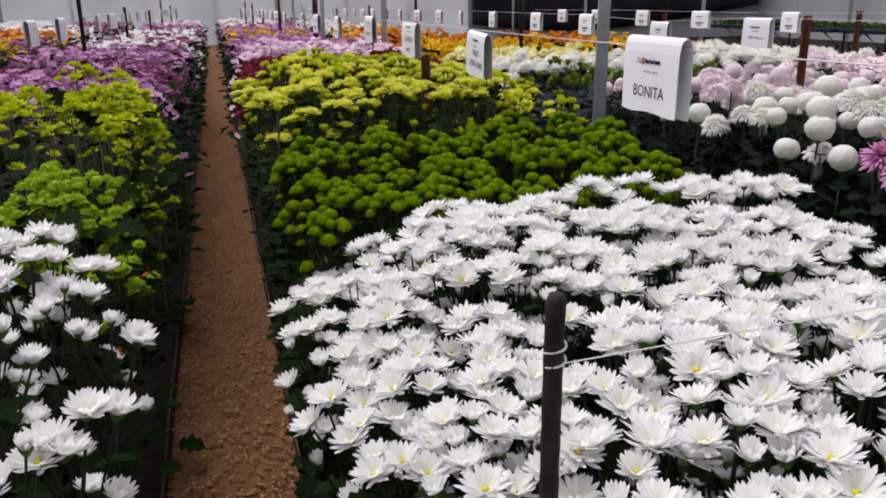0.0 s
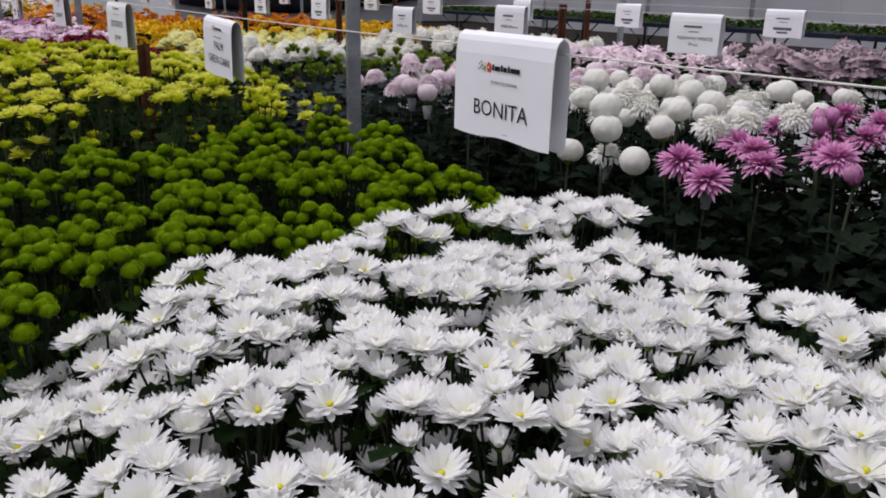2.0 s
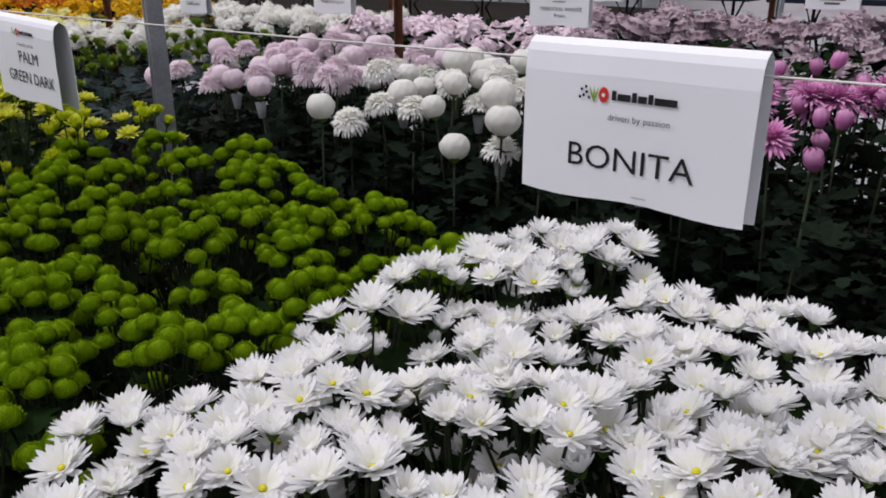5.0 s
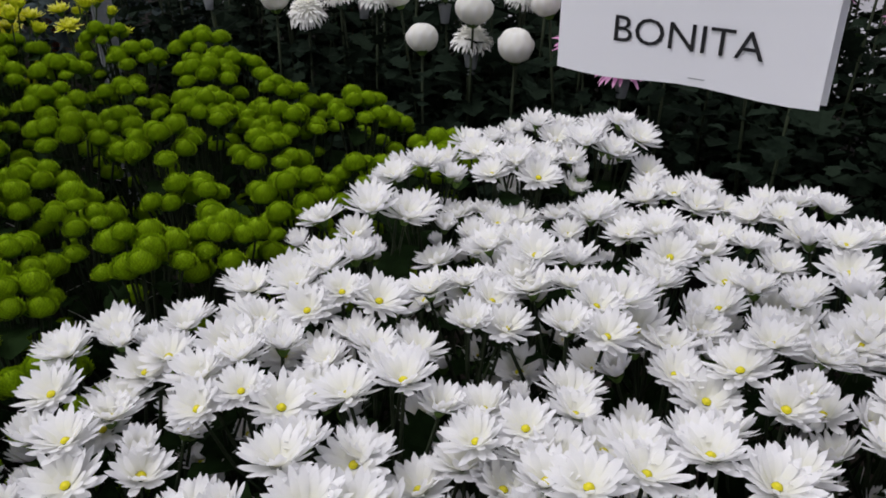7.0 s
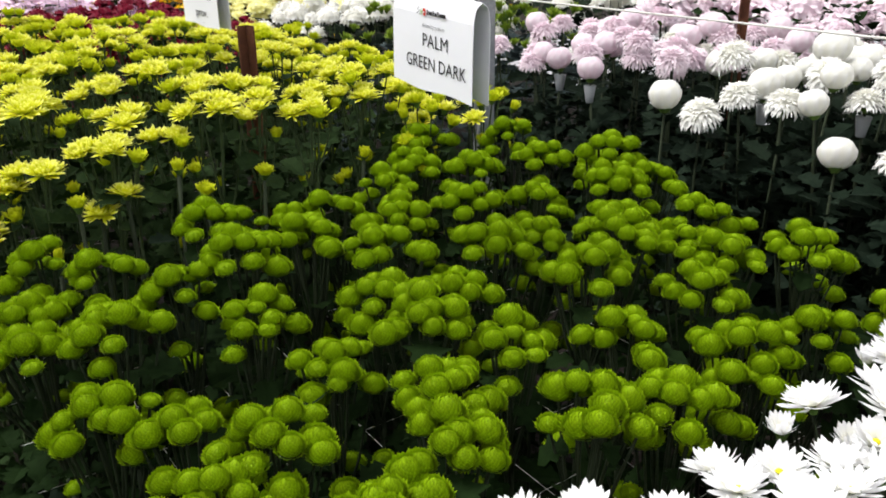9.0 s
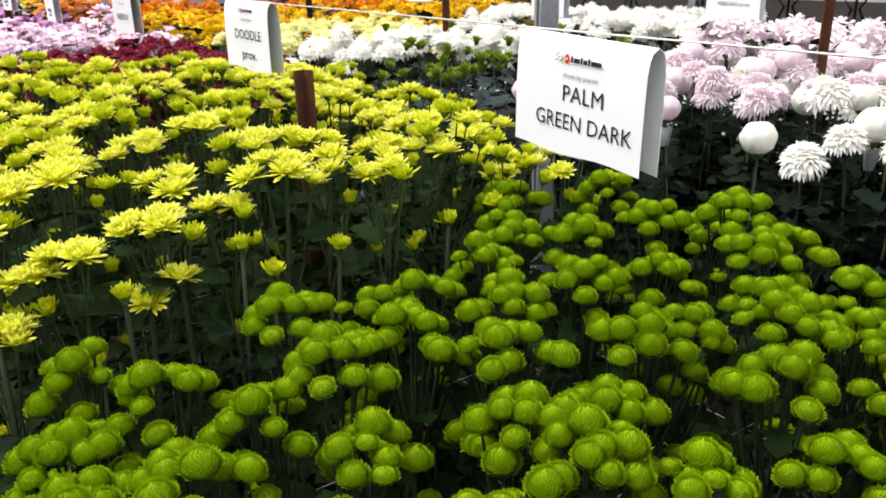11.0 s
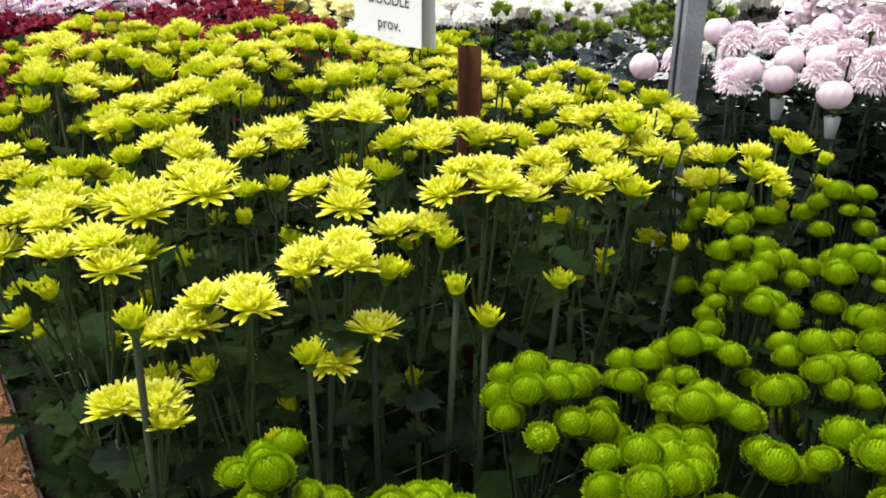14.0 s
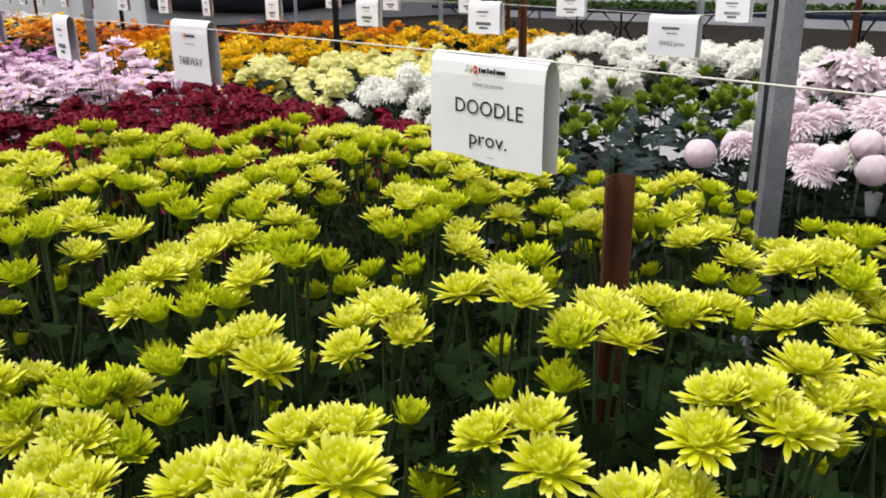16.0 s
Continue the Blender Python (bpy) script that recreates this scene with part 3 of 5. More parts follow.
def patch(label, x0, x1, y0, y1, height, flowers, mats, per_m2, leaves=260, leaf_mat=None, clump=0.0, clumps=60, seed=1, rough_z=0.03, droop=0.1, size=1.0, rough=True, name="chrysanthemum_patch"):
    """A plot of many small plants seen from afar: flowers, leaves and stems joined."""
    global rng
    keep, rng = rng, np.random.default_rng(seed)
    area = (x1 - x0) * (y1 - y0)
    n = int(per_m2 * area)
    got = []
    centres = [(rng.uniform(x0, x1), rng.uniform(y0, y1), rng.normal(0, rough_z)) for _ in range(max(1, int(area * clumps)))]
    for i in range(n):
        if clump:
            c = centres[i % len(centres)]
            x, y = c[0] + rng.normal(0, clump), c[1] + rng.normal(0, clump)
            dz = c[2] - 0.5 * ((x - c[0]) ** 2 + (y - c[1]) ** 2) / max(clump, 0.01)
        else:
            x, y, dz = rng.uniform(x0, x1), rng.uniform(y0, y1), rng.normal(0, rough_z)
        x, y = min(max(x, x0 - 0.05), x1 + 0.05), min(max(y, y0 - 0.02), y1 + 0.02)
        e = max(0.0, 1 - min(x - x0, x1 - x) / 0.16)
        z = height + dz - droop * e * e * rng.uniform(0.4, 1.9)
        out = -1 if x - x0 < x1 - x else 1
        m = pose(x, y, z, rng.normal(0, 12), out * 24 * e + rng.normal(0, 12), rng.uniform(0, 360)) @ Matrix.Scale(size * rng.uniform(0.75, 1.15), 4)
        got.append(flowers[rng.integers(len(flowers))].moved(m, rng.random()))
        if rng.random() < 0.25:
            got.append(tube([(x, y, z - 0.3), (x, y, z)], [0.0025, 0.002], 3, 4))
    for i in range(int(leaves * area)):
        x, y = rng.uniform(x0, x1), rng.uniform(y0, y1)
        z = height * rng.uniform(0.5, 0.95)
        if rng.random() < 0.5:
            x = (x0 if rng.random() < 0.5 else x1) + rng.normal(0, 0.03)
            z = height * rng.uniform(0.06, 0.92)
        s = leaf_at(x, y, z, rng.uniform(0, 6.28), rng.normal(15, 20), rng.uniform(0.8, 1.4), rough, rng.random())
        s.s = np.full(len(s.f), 3)
        got.append(s)
    ob = thing(name, mesh_of("patch", joined(got), [mats[0], mats[1], CALYX, leaf_mat or SHADED_LEAF, STEM]), label, "flower bed", kind="stuff")
    rng = keep
    return ob

# ---- setting ----
PATH_X0, PATH_X1 = -0.08, 0.25
X_END, Y_END, WALL_X = 4.65, 27.0, 19.5
HALL = (-12.0, WALL_X, -8.0, Y_END)


def sheet(name, x0, x1, y0, y1, z, mat, label, bumps=0.0, step=0.0, category="ground"):
    bm = bmesh.new()
    if step:
        nx, ny = max(1, int((x1 - x0) / step)), max(1, int((y1 - y0) / step))
        grid = [[bm.verts.new((x0 + (x1 - x0) * i / nx, y0 + (y1 - y0) * j / ny, z + bumps * noise.noise((i * 0.6, j * 0.6, z)))) for i in range(nx + 1)] for j in range(ny + 1)]
        for j in range(ny):
            for i in range(nx):
                bm.faces.new((grid[j][i], grid[j][i + 1], grid[j + 1][i + 1], grid[j + 1][i]))
    else:
        bm.faces.new([bm.verts.new(c) for c in ((x0, y0, z), (x1, y0, z), (x1, y1, z), (x0, y1, z))])
    me = from_bm(name, bm, mat)
    for p in me.polygons:
        p.use_smooth = True
    return thing(name, me, label, category, kind="structure")


sheet("ground", -400, 400, -400, 400, -0.02, SOIL, "dark bare soil under the flower beds")
sheet("path", PATH_X0, PATH_X1, -4, Y_END, 0.004, CHIPS, "narrow path covered with reddish-brown wood chips", 0.012, 0.06, "path")
sheet("pavement", X_END, WALL_X, -8, 8.3, 0.01, CONCRETE, "grey concrete aisle along the greenhouse wall", category="floor")


def wall(name, a, b, height, mat, label, thick=0.05):
    """A film wall with sheets lapped every two metres."""
    length = math.hypot(b[0] - a[0], b[1] - a[1])
    n = int(length / 2)
    bm = bmesh.new()
    for i in range(n):
        lap = 0.008 * (i % 2)
        box_bm(i * length / n, (i + 1) * length / n, -thick / 2 + lap, thick / 2 + lap, -0.02, height, bm=bm)
    m = Matrix.Translation((a[0], a[1], 0)) @ pose(0, 0, 0, 0, 0, math.degrees(math.atan2(b[1] - a[1], b[0] - a[0])))
    return thing(name, from_bm(name, bm, mat), label, "wall", kind="structure", at=m)


wall("wall_north", (HALL[0], Y_END), (8.35, Y_END), 4.0, FILM, "bright milky plastic film wall of the greenhouse")
wall("wall_north", (8.35, Y_END), (WALL_X, Y_END), 4.0, GREYFILM, "grey plastic film wall of the greenhouse")
wall("wall_east", (WALL_X, 9.6), (WALL_X, Y_END), 4.0, GREYFILM, "grey plastic film wall of the greenhouse")
wall("wall_east", (WALL_X, HALL[2]), (WALL_X, 9.6), 4.0, PALEFILM, "pale plastic film wall of the greenhouse")
for side in (PATH_X0 - 0.006, PATH_X1 + 0.006):
    bm = bmesh.new()
    line = []
    for j in range(160):
        y = -4 + 31 * j / 159
        x = side + 0.008 * noise.noise((side * 9, y * 1.7, 0.2))
        line.append([bm.verts.new((x + dx, y, z + 0.008 * noise.noise((y * 2.1, side, 0.7)))) for dx, z in ((-0.003, -0.015), (-0.003, 0.05), (0.003, 0.05), (0.003, -0.015))])
    for a, b in zip(line, line[1:]):
        for k in range(3):
            bm.faces.new((a[k], a[k + 1], b[k + 1], b[k]))
    thing("bed_edging", from_bm("bed_edging", bm, EDGING), "strip of dark plastic edging beside the path", "edging", kind="structure")
wall("wall_west", (HALL[0], HALL[2]), (HALL[0], Y_END), 4.0, FILM, "milky plastic film wall of the greenhouse")
wall("wall_south", (HALL[0], HALL[2]), (WALL_X, HALL[2]), 4.0, FILM, "milky plastic film wall of the greenhouse")

bm = bmesh.new()
spans, span = 4, (HALL[1] - HALL[0]) / 4
for k in range(spans):
    for i in range(8):
        xa, xb = (HALL[0] + span * (k + q / 8) for q in (i, i + 1))
        za, zb = (4.0 + 1.2 * math.sin(math.pi * q / 8) for q in (i, i + 1))
        bm.faces.new([bm.verts.new(c) for c in ((xa, HALL[2], za), (xb, HALL[2], zb), (xb, HALL[3], zb), (xa, HALL[3], za))])
roof = thing("ceiling", from_bm("ceiling", bm, FILM), "arched roof of milky plastic film", "ceiling", kind="structure")
roof.visible_shadow = False

# black film gathered up in front of the far wall
bm = bmesh.new()
grid = []
for i in range(49):
    u = i / 48
    x = 8.4 + 10.8 * u
    low = 0.28 + 0.25 * max(0.0, (0.4 - u) / 0.4) ** 2 + 0.75 * max(0.0, (u - 0.4) / 0.56) ** 1.3
    col = []
    for j in range(15):
        w = j / 14
        z = low + (4.02 - low) * w
        fold = 0.1 * math.sin(9 * w + 4 * u) + 0.06 * math.sin(31 * u + 3 * w) + 0.18 * (1 - w) ** 3
        col.append(bm.verts.new((x, Y_END - 0.03 - 0.42 * (1 - w ** 4) + fold * 0.8 * (1 - w), z)))
    grid.append(col)
for a, b in zip(grid, grid[1:]):
    for j in range(14):
        bm.faces.new((a[j], b[j], b[j + 1], a[j + 1]))
me = from_bm("shade_curtain", bm, NET)
for p in me.polygons:
    p.use_smooth = True
curtain = thing("shade_curtain", me, "black plastic shade curtain gathered in hanging folds", "curtain")
sol = curtain.modifiers.new("thickness", "SOLIDIFY")
sol.thickness = 0.004

# ---- posts, stakes and cords ----
def steel_post(x, y, size=0.052, height=4.05, top_y=0.0, label="galvanised steel post with a folded channel section"):
    """An upright channel: two flanges and a web with lips."""
    s, t = size / 2, 0.004
    ring = ((-s, -s), (s, -s), (s, -s * 0.3), (s - t, -s * 0.3), (s - t, -s + t), (-s + t, -s + t), (-s + t, s - t), (s - t, s - t), (s - t, s * 0.3), (s, s * 0.3), (s, s), (-s, s))
    bm = bmesh.new()
    lo = [bm.verts.new((a, b, -0.02)) for a, b in ring]
    hi = [bm.verts.new((a, b, height)) for a, b in ring]
    for i in range(len(ring)):
        j = (i + 1) % len(ring)
        bm.faces.new((lo[i], lo[j], hi[j], hi[i]))
    bm.faces.new(hi)
    bmesh.ops.recalc_face_normals(bm, faces=bm.faces)
    return thing("steel_post", from_bm("steel_post", bm, STEEL), label, "post", "roof posts", at=pose(x, y, 0, 0, 0, 160))


steel_post(1.826, 3.679)
for y in (8.7, 13.7, 18.7, 23.7):
    steel_post(1.826, y)
for x in (-5.05, 8.73):
    for y in (3.7, 8.7, 13.7, 18.7, 23.7):
        steel_post(x, y, 0.06)
for x, y in ((WALL_X - 0.3, 9.4), (WALL_X - 0.3, 9.95), (WALL_X - 0.3, 14.0), (WALL_X - 0.3, 17.5), (WALL_X - 0.3, 22.0)):
    steel_post(x, y, 0.09)


def stake(x, y, top, mat, width, label, angle=True, wire_at=None):
    """An angle iron or a round bar driven into the bed."""
    if angle:
        bm = bmesh.new()
        w, t = width, 0.0035
        ring = ((0, 0), (w, 0), (w, t), (t, t), (t, w), (0, w))
        lo = [bm.verts.new((a, b, -0.02)) for a, b in ring]
        hi = [bm.verts.new((a, b, top + 0.003 * (a > 0))) for a, b in ring]
        for i in range(6):
            j = (i + 1) % 6
            bm.faces.new((lo[i], lo[j], hi[j], hi[i]))
        bm.faces.new(hi)
        bmesh.ops.recalc_face_normals(bm, faces=bm.faces)
        me = from_bm("stake", bm, mat)
    else:
        pts, rad = [], []
        z = -0.02
        while z < top - 0.006:
            pts.append((0.0012 * math.sin(z * 9), 0, z))
            rad.append(width / 2 * (1.0 if len(pts) % 2 else 1.07))
            z += 0.02
        pts += [(0, 0, top - 0.005), (0, 0, top)]
        rad += [width / 2, width / 2 * 0.75]
        me = mesh_of("stake", tube(pts, rad, 10), [mat])
    ob = thing("stake", me, label, "stake", "stakes in the beds", at=pose(x, y, 0, 0, 0, 200))
    if wire_at:
        ring = [(width * 0.56 * math.cos(q), width * 0.56 * math.sin(q), wire_at + 0.002 * q) for q in np.linspace(0, 12.0, 30)]
        part("tie", mesh_of("tie", tube(ring, [0.0011] * 30, 4), [CORD]), ob, "pale cord tied round the stake")
    return ob


def cord(points, r=0.0011, label="thin pale cord stretched above the flowers"):
    return thing("cord", mesh_of("cord", tube(points, [r] * len(points), 5), [CORD]), label, "cord")


WIRE_Z = 1.118
WIRES = (-0.82, 0.897, 2.597, 4.0)


def slack(x, y):
    """The second bed's cord sags between two of its stakes."""
    return 0.035 * math.exp(-((y - 4.55) / 0.55) ** 2) if abs(x - 2.6) < 0.05 else 0.0


for x in WIRES:
    cord([(x, y, WIRE_Z + 0.004 * math.cos(y * 1.6) - slack(x, y)) for y in np.arange(-2, 25.6 if x < 3 else 10.5, 0.5)])
stake(0.374, 0.787, 0.973, DARKSTAKE, 0.0165, "short dark ribbed stake with cord tied round it", False, 0.912)
stake(1.28, 0.93, 0.92, DARKSTAKE, 0.021, "short dark ribbed stake with cord tied round it", False, 0.86)
cord([(0.38, 0.787, 0.912), (0.83, 0.86, 0.896), (1.28, 0.93, 0.882)], 0.0007)
stake(0.918, 3.345, 1.0, RUST, 0.026, "rusty brown angle iron stake among yellow flowers")
for i, x in enumerate(WIRES):
    for y in (6.9, 10.4, 13.9, 17.4, 20.9, 24.4)[:6 if x < 3 else 2]:
        stake(x + 0.01, y + 0.13 * math.sin(5 * i + y), 1.2 + 0.1 * math.sin(3 * y + i), RUST if (i + int(y)) % 2 else DARKSTAKE, 0.026, "brown angle iron stake that holds a cord")
for x, y in ((2.62, 3.33), (2.62, 5.3), (2.62, 1.2), (4.02, 2.4), (4.02, 4.6), (-0.81, 3.4)):
    stake(x, y, 1.13, RUST, 0.026, "brown angle iron stake that holds a cord")


# ---- signs ----
def sign_mesh(width=0.21, fall=0.134, wave=0.0):
    """A sheet folded over the cord: x across it, y along it."""
    prof = []
    for z, x in ((-fall, -0.0135), (-fall * 0.75, -0.0136), (-fall * 0.45, -0.0135), (-fall * 0.2, -0.0128), (-fall * 0.08, -0.0105), (-fall * 0.03, -0.0075), (-0.001, -0.0035), (0.0012, 0.0),
                 (-0.001, 0.0035), (-fall * 0.03, 0.0075), (-fall * 0.08, 0.0105), (-fall * 0.2, 0.0128), (-fall * 0.45, 0.0135), (-fall * 0.75, 0.0136), (-fall * 1.02, 0.0135)):
        prof.append((x, z))
    bm = bmesh.new()
    ny = 10
    rows = []
    for j in range(ny + 1):
        u = j / ny - 0.5
        row = []
        for k, (x, z) in enumerate(prof):
            depth = -z / fall
            row.append(bm.verts.new((x + (-1 if k < 7 else 1) * depth * 0.0005 * math.sin(7 * u + wave + k * 0.1), u * width, z * (1 + 0.02 * u * math.sin(wave)) + 0.002 * depth * math.cos(9 * u + wave))))
        rows.append(row)
    for a, b in zip(rows, rows[1:]):
        for k in range(len(prof) - 1):
            bm.faces.new((a[k], a[k + 1], b[k + 1], b[k]))
    bm.normal_update()
    bmesh.ops.solidify(bm, geom=list(bm.faces), thickness=0.0008)
    bmesh.ops.recalc_face_normals(bm, faces=list(bm.faces))
    return from_bm("sign", bm, PAPER)


FACE_X = -0.0146


def text_mesh(body, height, width):
    """Lettering of the given cap height and width, reading along -y on a face towards -x, centred at the origin."""
    cu = bpy.data.curves.new("lettering", "FONT")
    cu.body, cu.size, cu.align_x, cu.extrude, cu.resolution_u = body, 1.0, "CENTER", 0.0, 3
    tmp = new("lettering", cu)
    bpy.context.view_layer.update()
    me = bpy.data.meshes.new_from_object(tmp.evaluated_get(bpy.context.evaluated_depsgraph_get()))
    bpy.data.objects.remove(tmp)
    xs = [v.co.x for v in me.vertices]
    ys = [v.co.y for v in me.vertices]
    cx, kx, ky = (max(xs) + min(xs)) / 2, width / (max(xs) - min(xs)), height / 0.7
    for v in me.vertices:
        v.co = Vector((0, -(v.co.x - cx) * kx, v.co.y * ky))
    me.name = "lettering"
    return me


def bar(parent, name, y, z, wide, high, mat, label):
    bm = bmesh.new()
    bm.faces.new([bm.verts.new(c) for c in ((0, wide / 2, -high / 2), (0, -wide / 2, -high / 2), (0, -wide / 2, high / 2), (0, wide / 2, high / 2))])
    part(name, from_bm(name, bm, mat), parent, label, Matrix.Translation((FACE_X, y, z)))


def logo(parent, near, rise=0.0):
    """Dots, a leaf and a round flower in their colours, then a bar for the name."""
    bm = bmesh.new()
    if near:
        for a, b in ((0.047, -0.047), (0.0455, -0.0405), (0.0415, -0.038), (0.0405, -0.0425), (0.038, -0.047), (0.0435, -0.0455)):
            bmesh.ops.create_circle(bm, cap_ends=True, radius=0.0014, segments=8, matrix=Matrix.Translation((0, a, b)) @ pose(0, 0, 0, 0, 90, 0))
        part("logo_dots", from_bm("logo_dots", bm, INK), parent, "black dots", Matrix.Translation((FACE_X, 0, rise)))
        bm = bmesh.new()
        for lean in (-0.0022, 0, 0.0022):
            bm.faces.new([bm.verts.new(c) for c in ((0, 0.0335, -0.0505), (0, 0.0325 - lean, -0.044), (0, 0.0335 - 2 * lean, -0.037), (0, 0.0345 - lean, -0.044))])
        part("logo_leaf", from_bm("logo_leaf", bm, GREEN_INK), parent, "green leaf shape", Matrix.Translation((FACE_X, 0, rise)))
        bm = bmesh.new()
        pts = [bm.verts.new((0, 0.0242 + (0.0052 if k % 2 else 0.0044) * math.cos(k * math.pi / 16), -0.0435 + 1.35 * (0.0052 if k % 2 else 0.0044) * math.sin(k * math.pi / 16))) for k in range(32)]
        bm.faces.new(pts)
        part("logo_flower", from_bm("logo_flower", bm, RED_INK), parent, "round red flower shape", Matrix.Translation((FACE_X, 0, rise)))
        bm = bmesh.new()
        bmesh.ops.create_circle(bm, cap_ends=True, radius=0.0017, segments=10, matrix=Matrix.Translation((0, 0.0242, -0.0435)) @ pose(0, 0, 0, 0, 90, 0))
        part("logo_heart", from_bm("logo_heart", bm, PAPER), parent, "pale middle of the flower shape", Matrix.Translation((FACE_X - 0.0006, 0, rise)))
        x = 0.0165
        for k, (w, h) in enumerate(((0.0042, 0.008), (0.012, 0.0058), (0.0044, 0.008), (0.0078, 0.0058), (0.0044, 0.008), (0.0196, 0.0058))):
            bar(parent, "logo_bar", x - w / 2, -0.0445 + h / 2 - 0.0025 + rise, w, h, INK, "black bar in place of a name")
            x -= w + 0.0012
    else:
        bar(parent, "logo_bar", 0.005, -0.043, 0.075, 0.007, GREY_INK, "dark bar in place of a name")


SIGN_MESHES = [sign_mesh(wave=w) for w in (0.3, 2.0, 4.1)] + [sign_mesh(0.206, 0.126, 2.0)]
STRAP = text_mesh("driven by passion", 0.0056, 0.056)
LETTERS = {}


def sign(x, y, lines, near=False, tilt=0.0, turn=0.0, kind=0, rise=0.0, lift=0.0, aside=-0.006):
    """A paper sign over the cord; lines of (text, cap height, width, drop below the fold)."""
    words = ", reading " + " ".join(t for t, *_ in lines) if lines else ", small print"
    ob = thing("paper_sign", SIGN_MESHES[kind], "white folded paper sign on a cord" + words, "sign", "paper signs on the cords", at=pose(x, y, WIRE_Z + 0.003 + lift - slack(x, y), tilt, 0, turn))
    logo(ob, near, rise)
    if near and kind:
        pivot = Matrix.Translation((0, -0.034, -0.046 + rise))
        for mark in ob.children:
            mark.matrix_basis = pivot @ Matrix.Diagonal((1, 0.82, 0.82, 1)) @ pivot.inverted() @ mark.matrix_basis
    if near:
        part("strapline", STRAP_OF[0], ob, "small grey print", Matrix.Translation((FACE_X, -0.009, -0.064 + rise)))
    else:
        bar(ob, "strapline", 0.0, -0.06, 0.045, 0.003, GREY_INK, "small grey print")
    for text, high, wide, drop in lines:
        key = (text, high, wide)
        if key not in LETTERS:
            me = text_mesh(text, high, wide)
            me.materials.append(INK)
            LETTERS[key] = me
        part("lettering", LETTERS[key], ob, "black printed letters", Matrix.Translation((FACE_X, aside, -drop)))
    if not lines:
        bar(ob, "print_bar", 0.0, -0.092, 0.1, 0.013, GREY_INK, "unreadable print")
        bar(ob, "print_bar", 0.0, -0.11, 0.06, 0.009, GREY_INK, "unreadable print")
    if near:
        bar(ob, "staple", -0.015, -0.126, 0.013, 0.0008, STEEL, "steel staple")
    return ob


STRAP.materials.append(GREY_INK)
STRAP_OF = [STRAP]
sign(0.895, 1.567, [("BONITA", 0.0205, 0.117, 0.106)], True, turn=-2.5, rise=0.001, lift=0.012, aside=-0.003)
sign(0.88, 2.562, [("PALM", 0.0175, 0.064, 0.067), ("GREEN DARK", 0.0175, 0.154, 0.098)], True, 2.0, -3.2, 3, 0.022, -0.009, -0.014)
sign(0.903, 3.538, [("DOODLE", 0.019, 0.125, 0.074), ("prov.", 0.019, 0.07, 0.113)], True, 0.5, 1.5, 2, 0.026, aside=-0.01)
sign(0.925, 4.57, [("FAIRWAY", 0.0195, 0.128, 0.098)], True, 0, 0.5, 1, 0.012, 0.012)
sign(2.6, 2.62, [("YEREVAN WHITE", 0.012, 0.15, 0.088), ("Prov.", 0.012, 0.042, 0.108)], False, 0, 2)
sign(2.6, 3.63, [("YEREVAN prov.", 0.012, 0.13, 0.095)], False, 0, -2, 1)
sign(2.6, 4.52, [("OASIS prov.", 0.0145, 0.11, 0.1)], False, 0, -3, 2)
for i, x in enumerate(WIRES):
    r = random.Random(40 + i)
    y = (3.1, 5.56, 5.5, 1.0)[i]
    while y < (24.5 if x < 3 else 9.5):
        sign(x, y, [], False, 0, r.gauss(0, 5), r.randrange(3))
        y += r.uniform(0.85, 1.15)

# ---- benches with seedlings along the concrete aisle ----
def bench(x, y0, y1):
    root = thing("nursery_bench", None, "dark steel trestle bench by the concrete aisle", "bench", "benches along the wall", at=pose(x, y0, 0))
    n = y1 - y0
    part("bench_top", from_bm("bench_top", box_bm(0, 1.3, 0, n, 0.66, 0.72, 0.008), BLUE_STEEL), root)
    for y in (0.4, n / 2, n - 0.4):
        for a, b in ((0.2, 0.55), (1.1, 0.75), (0.65, 0.65)):
            part("leg", mesh_of("leg", tube([(a, y, 0), (b, y, 0.4), (a if a != 0.65 else 0.65, y, 0.66)], [0.02, 0.02, 0.02], 6), [DARKSTAKE]), root)
    return root


def seedlings(x0, x1, y0, y1, z, seed):
    global rng
    keep, rng = rng, np.random.default_rng(seed)
    got = []
    for i in range(int(420 * (x1 - x0) * (y1 - y0))):
        got.append(leaf_at(rng.uniform(x0, x1), rng.uniform(y0, y1), z + rng.uniform(0.005, 0.075), rng.uniform(0, 6.28), rng.normal(20, 18), rng.uniform(0.7, 1.1), True, rng.random()))
    ob = thing("seedlings", mesh_of("seedlings", joined(got), [SEEDLING]), "dense low tray of dark green seedlings on a bench", "plants", kind="stuff")
    rng = keep
    return ob


SEEDLING = leaf_material("seedling_leaf", (0.014, 0.03, 0.006), (0.03, 0.055, 0.01))
for k, y in enumerate((0.6, 4.6, 8.6, 12.6)):
    bench(10.6, y, y + 3.8)
    seedlings(10.62, 11.88, y + 0.05, y + 3.75, 0.72, 60 + k)

# ---- near plants ----
def mixed_meshes(name, makers, mats):
    """Meshes of several states of one flower: the fully open ones first, the buds last."""
    return [mesh_of(name, s, mats) for s in makers]


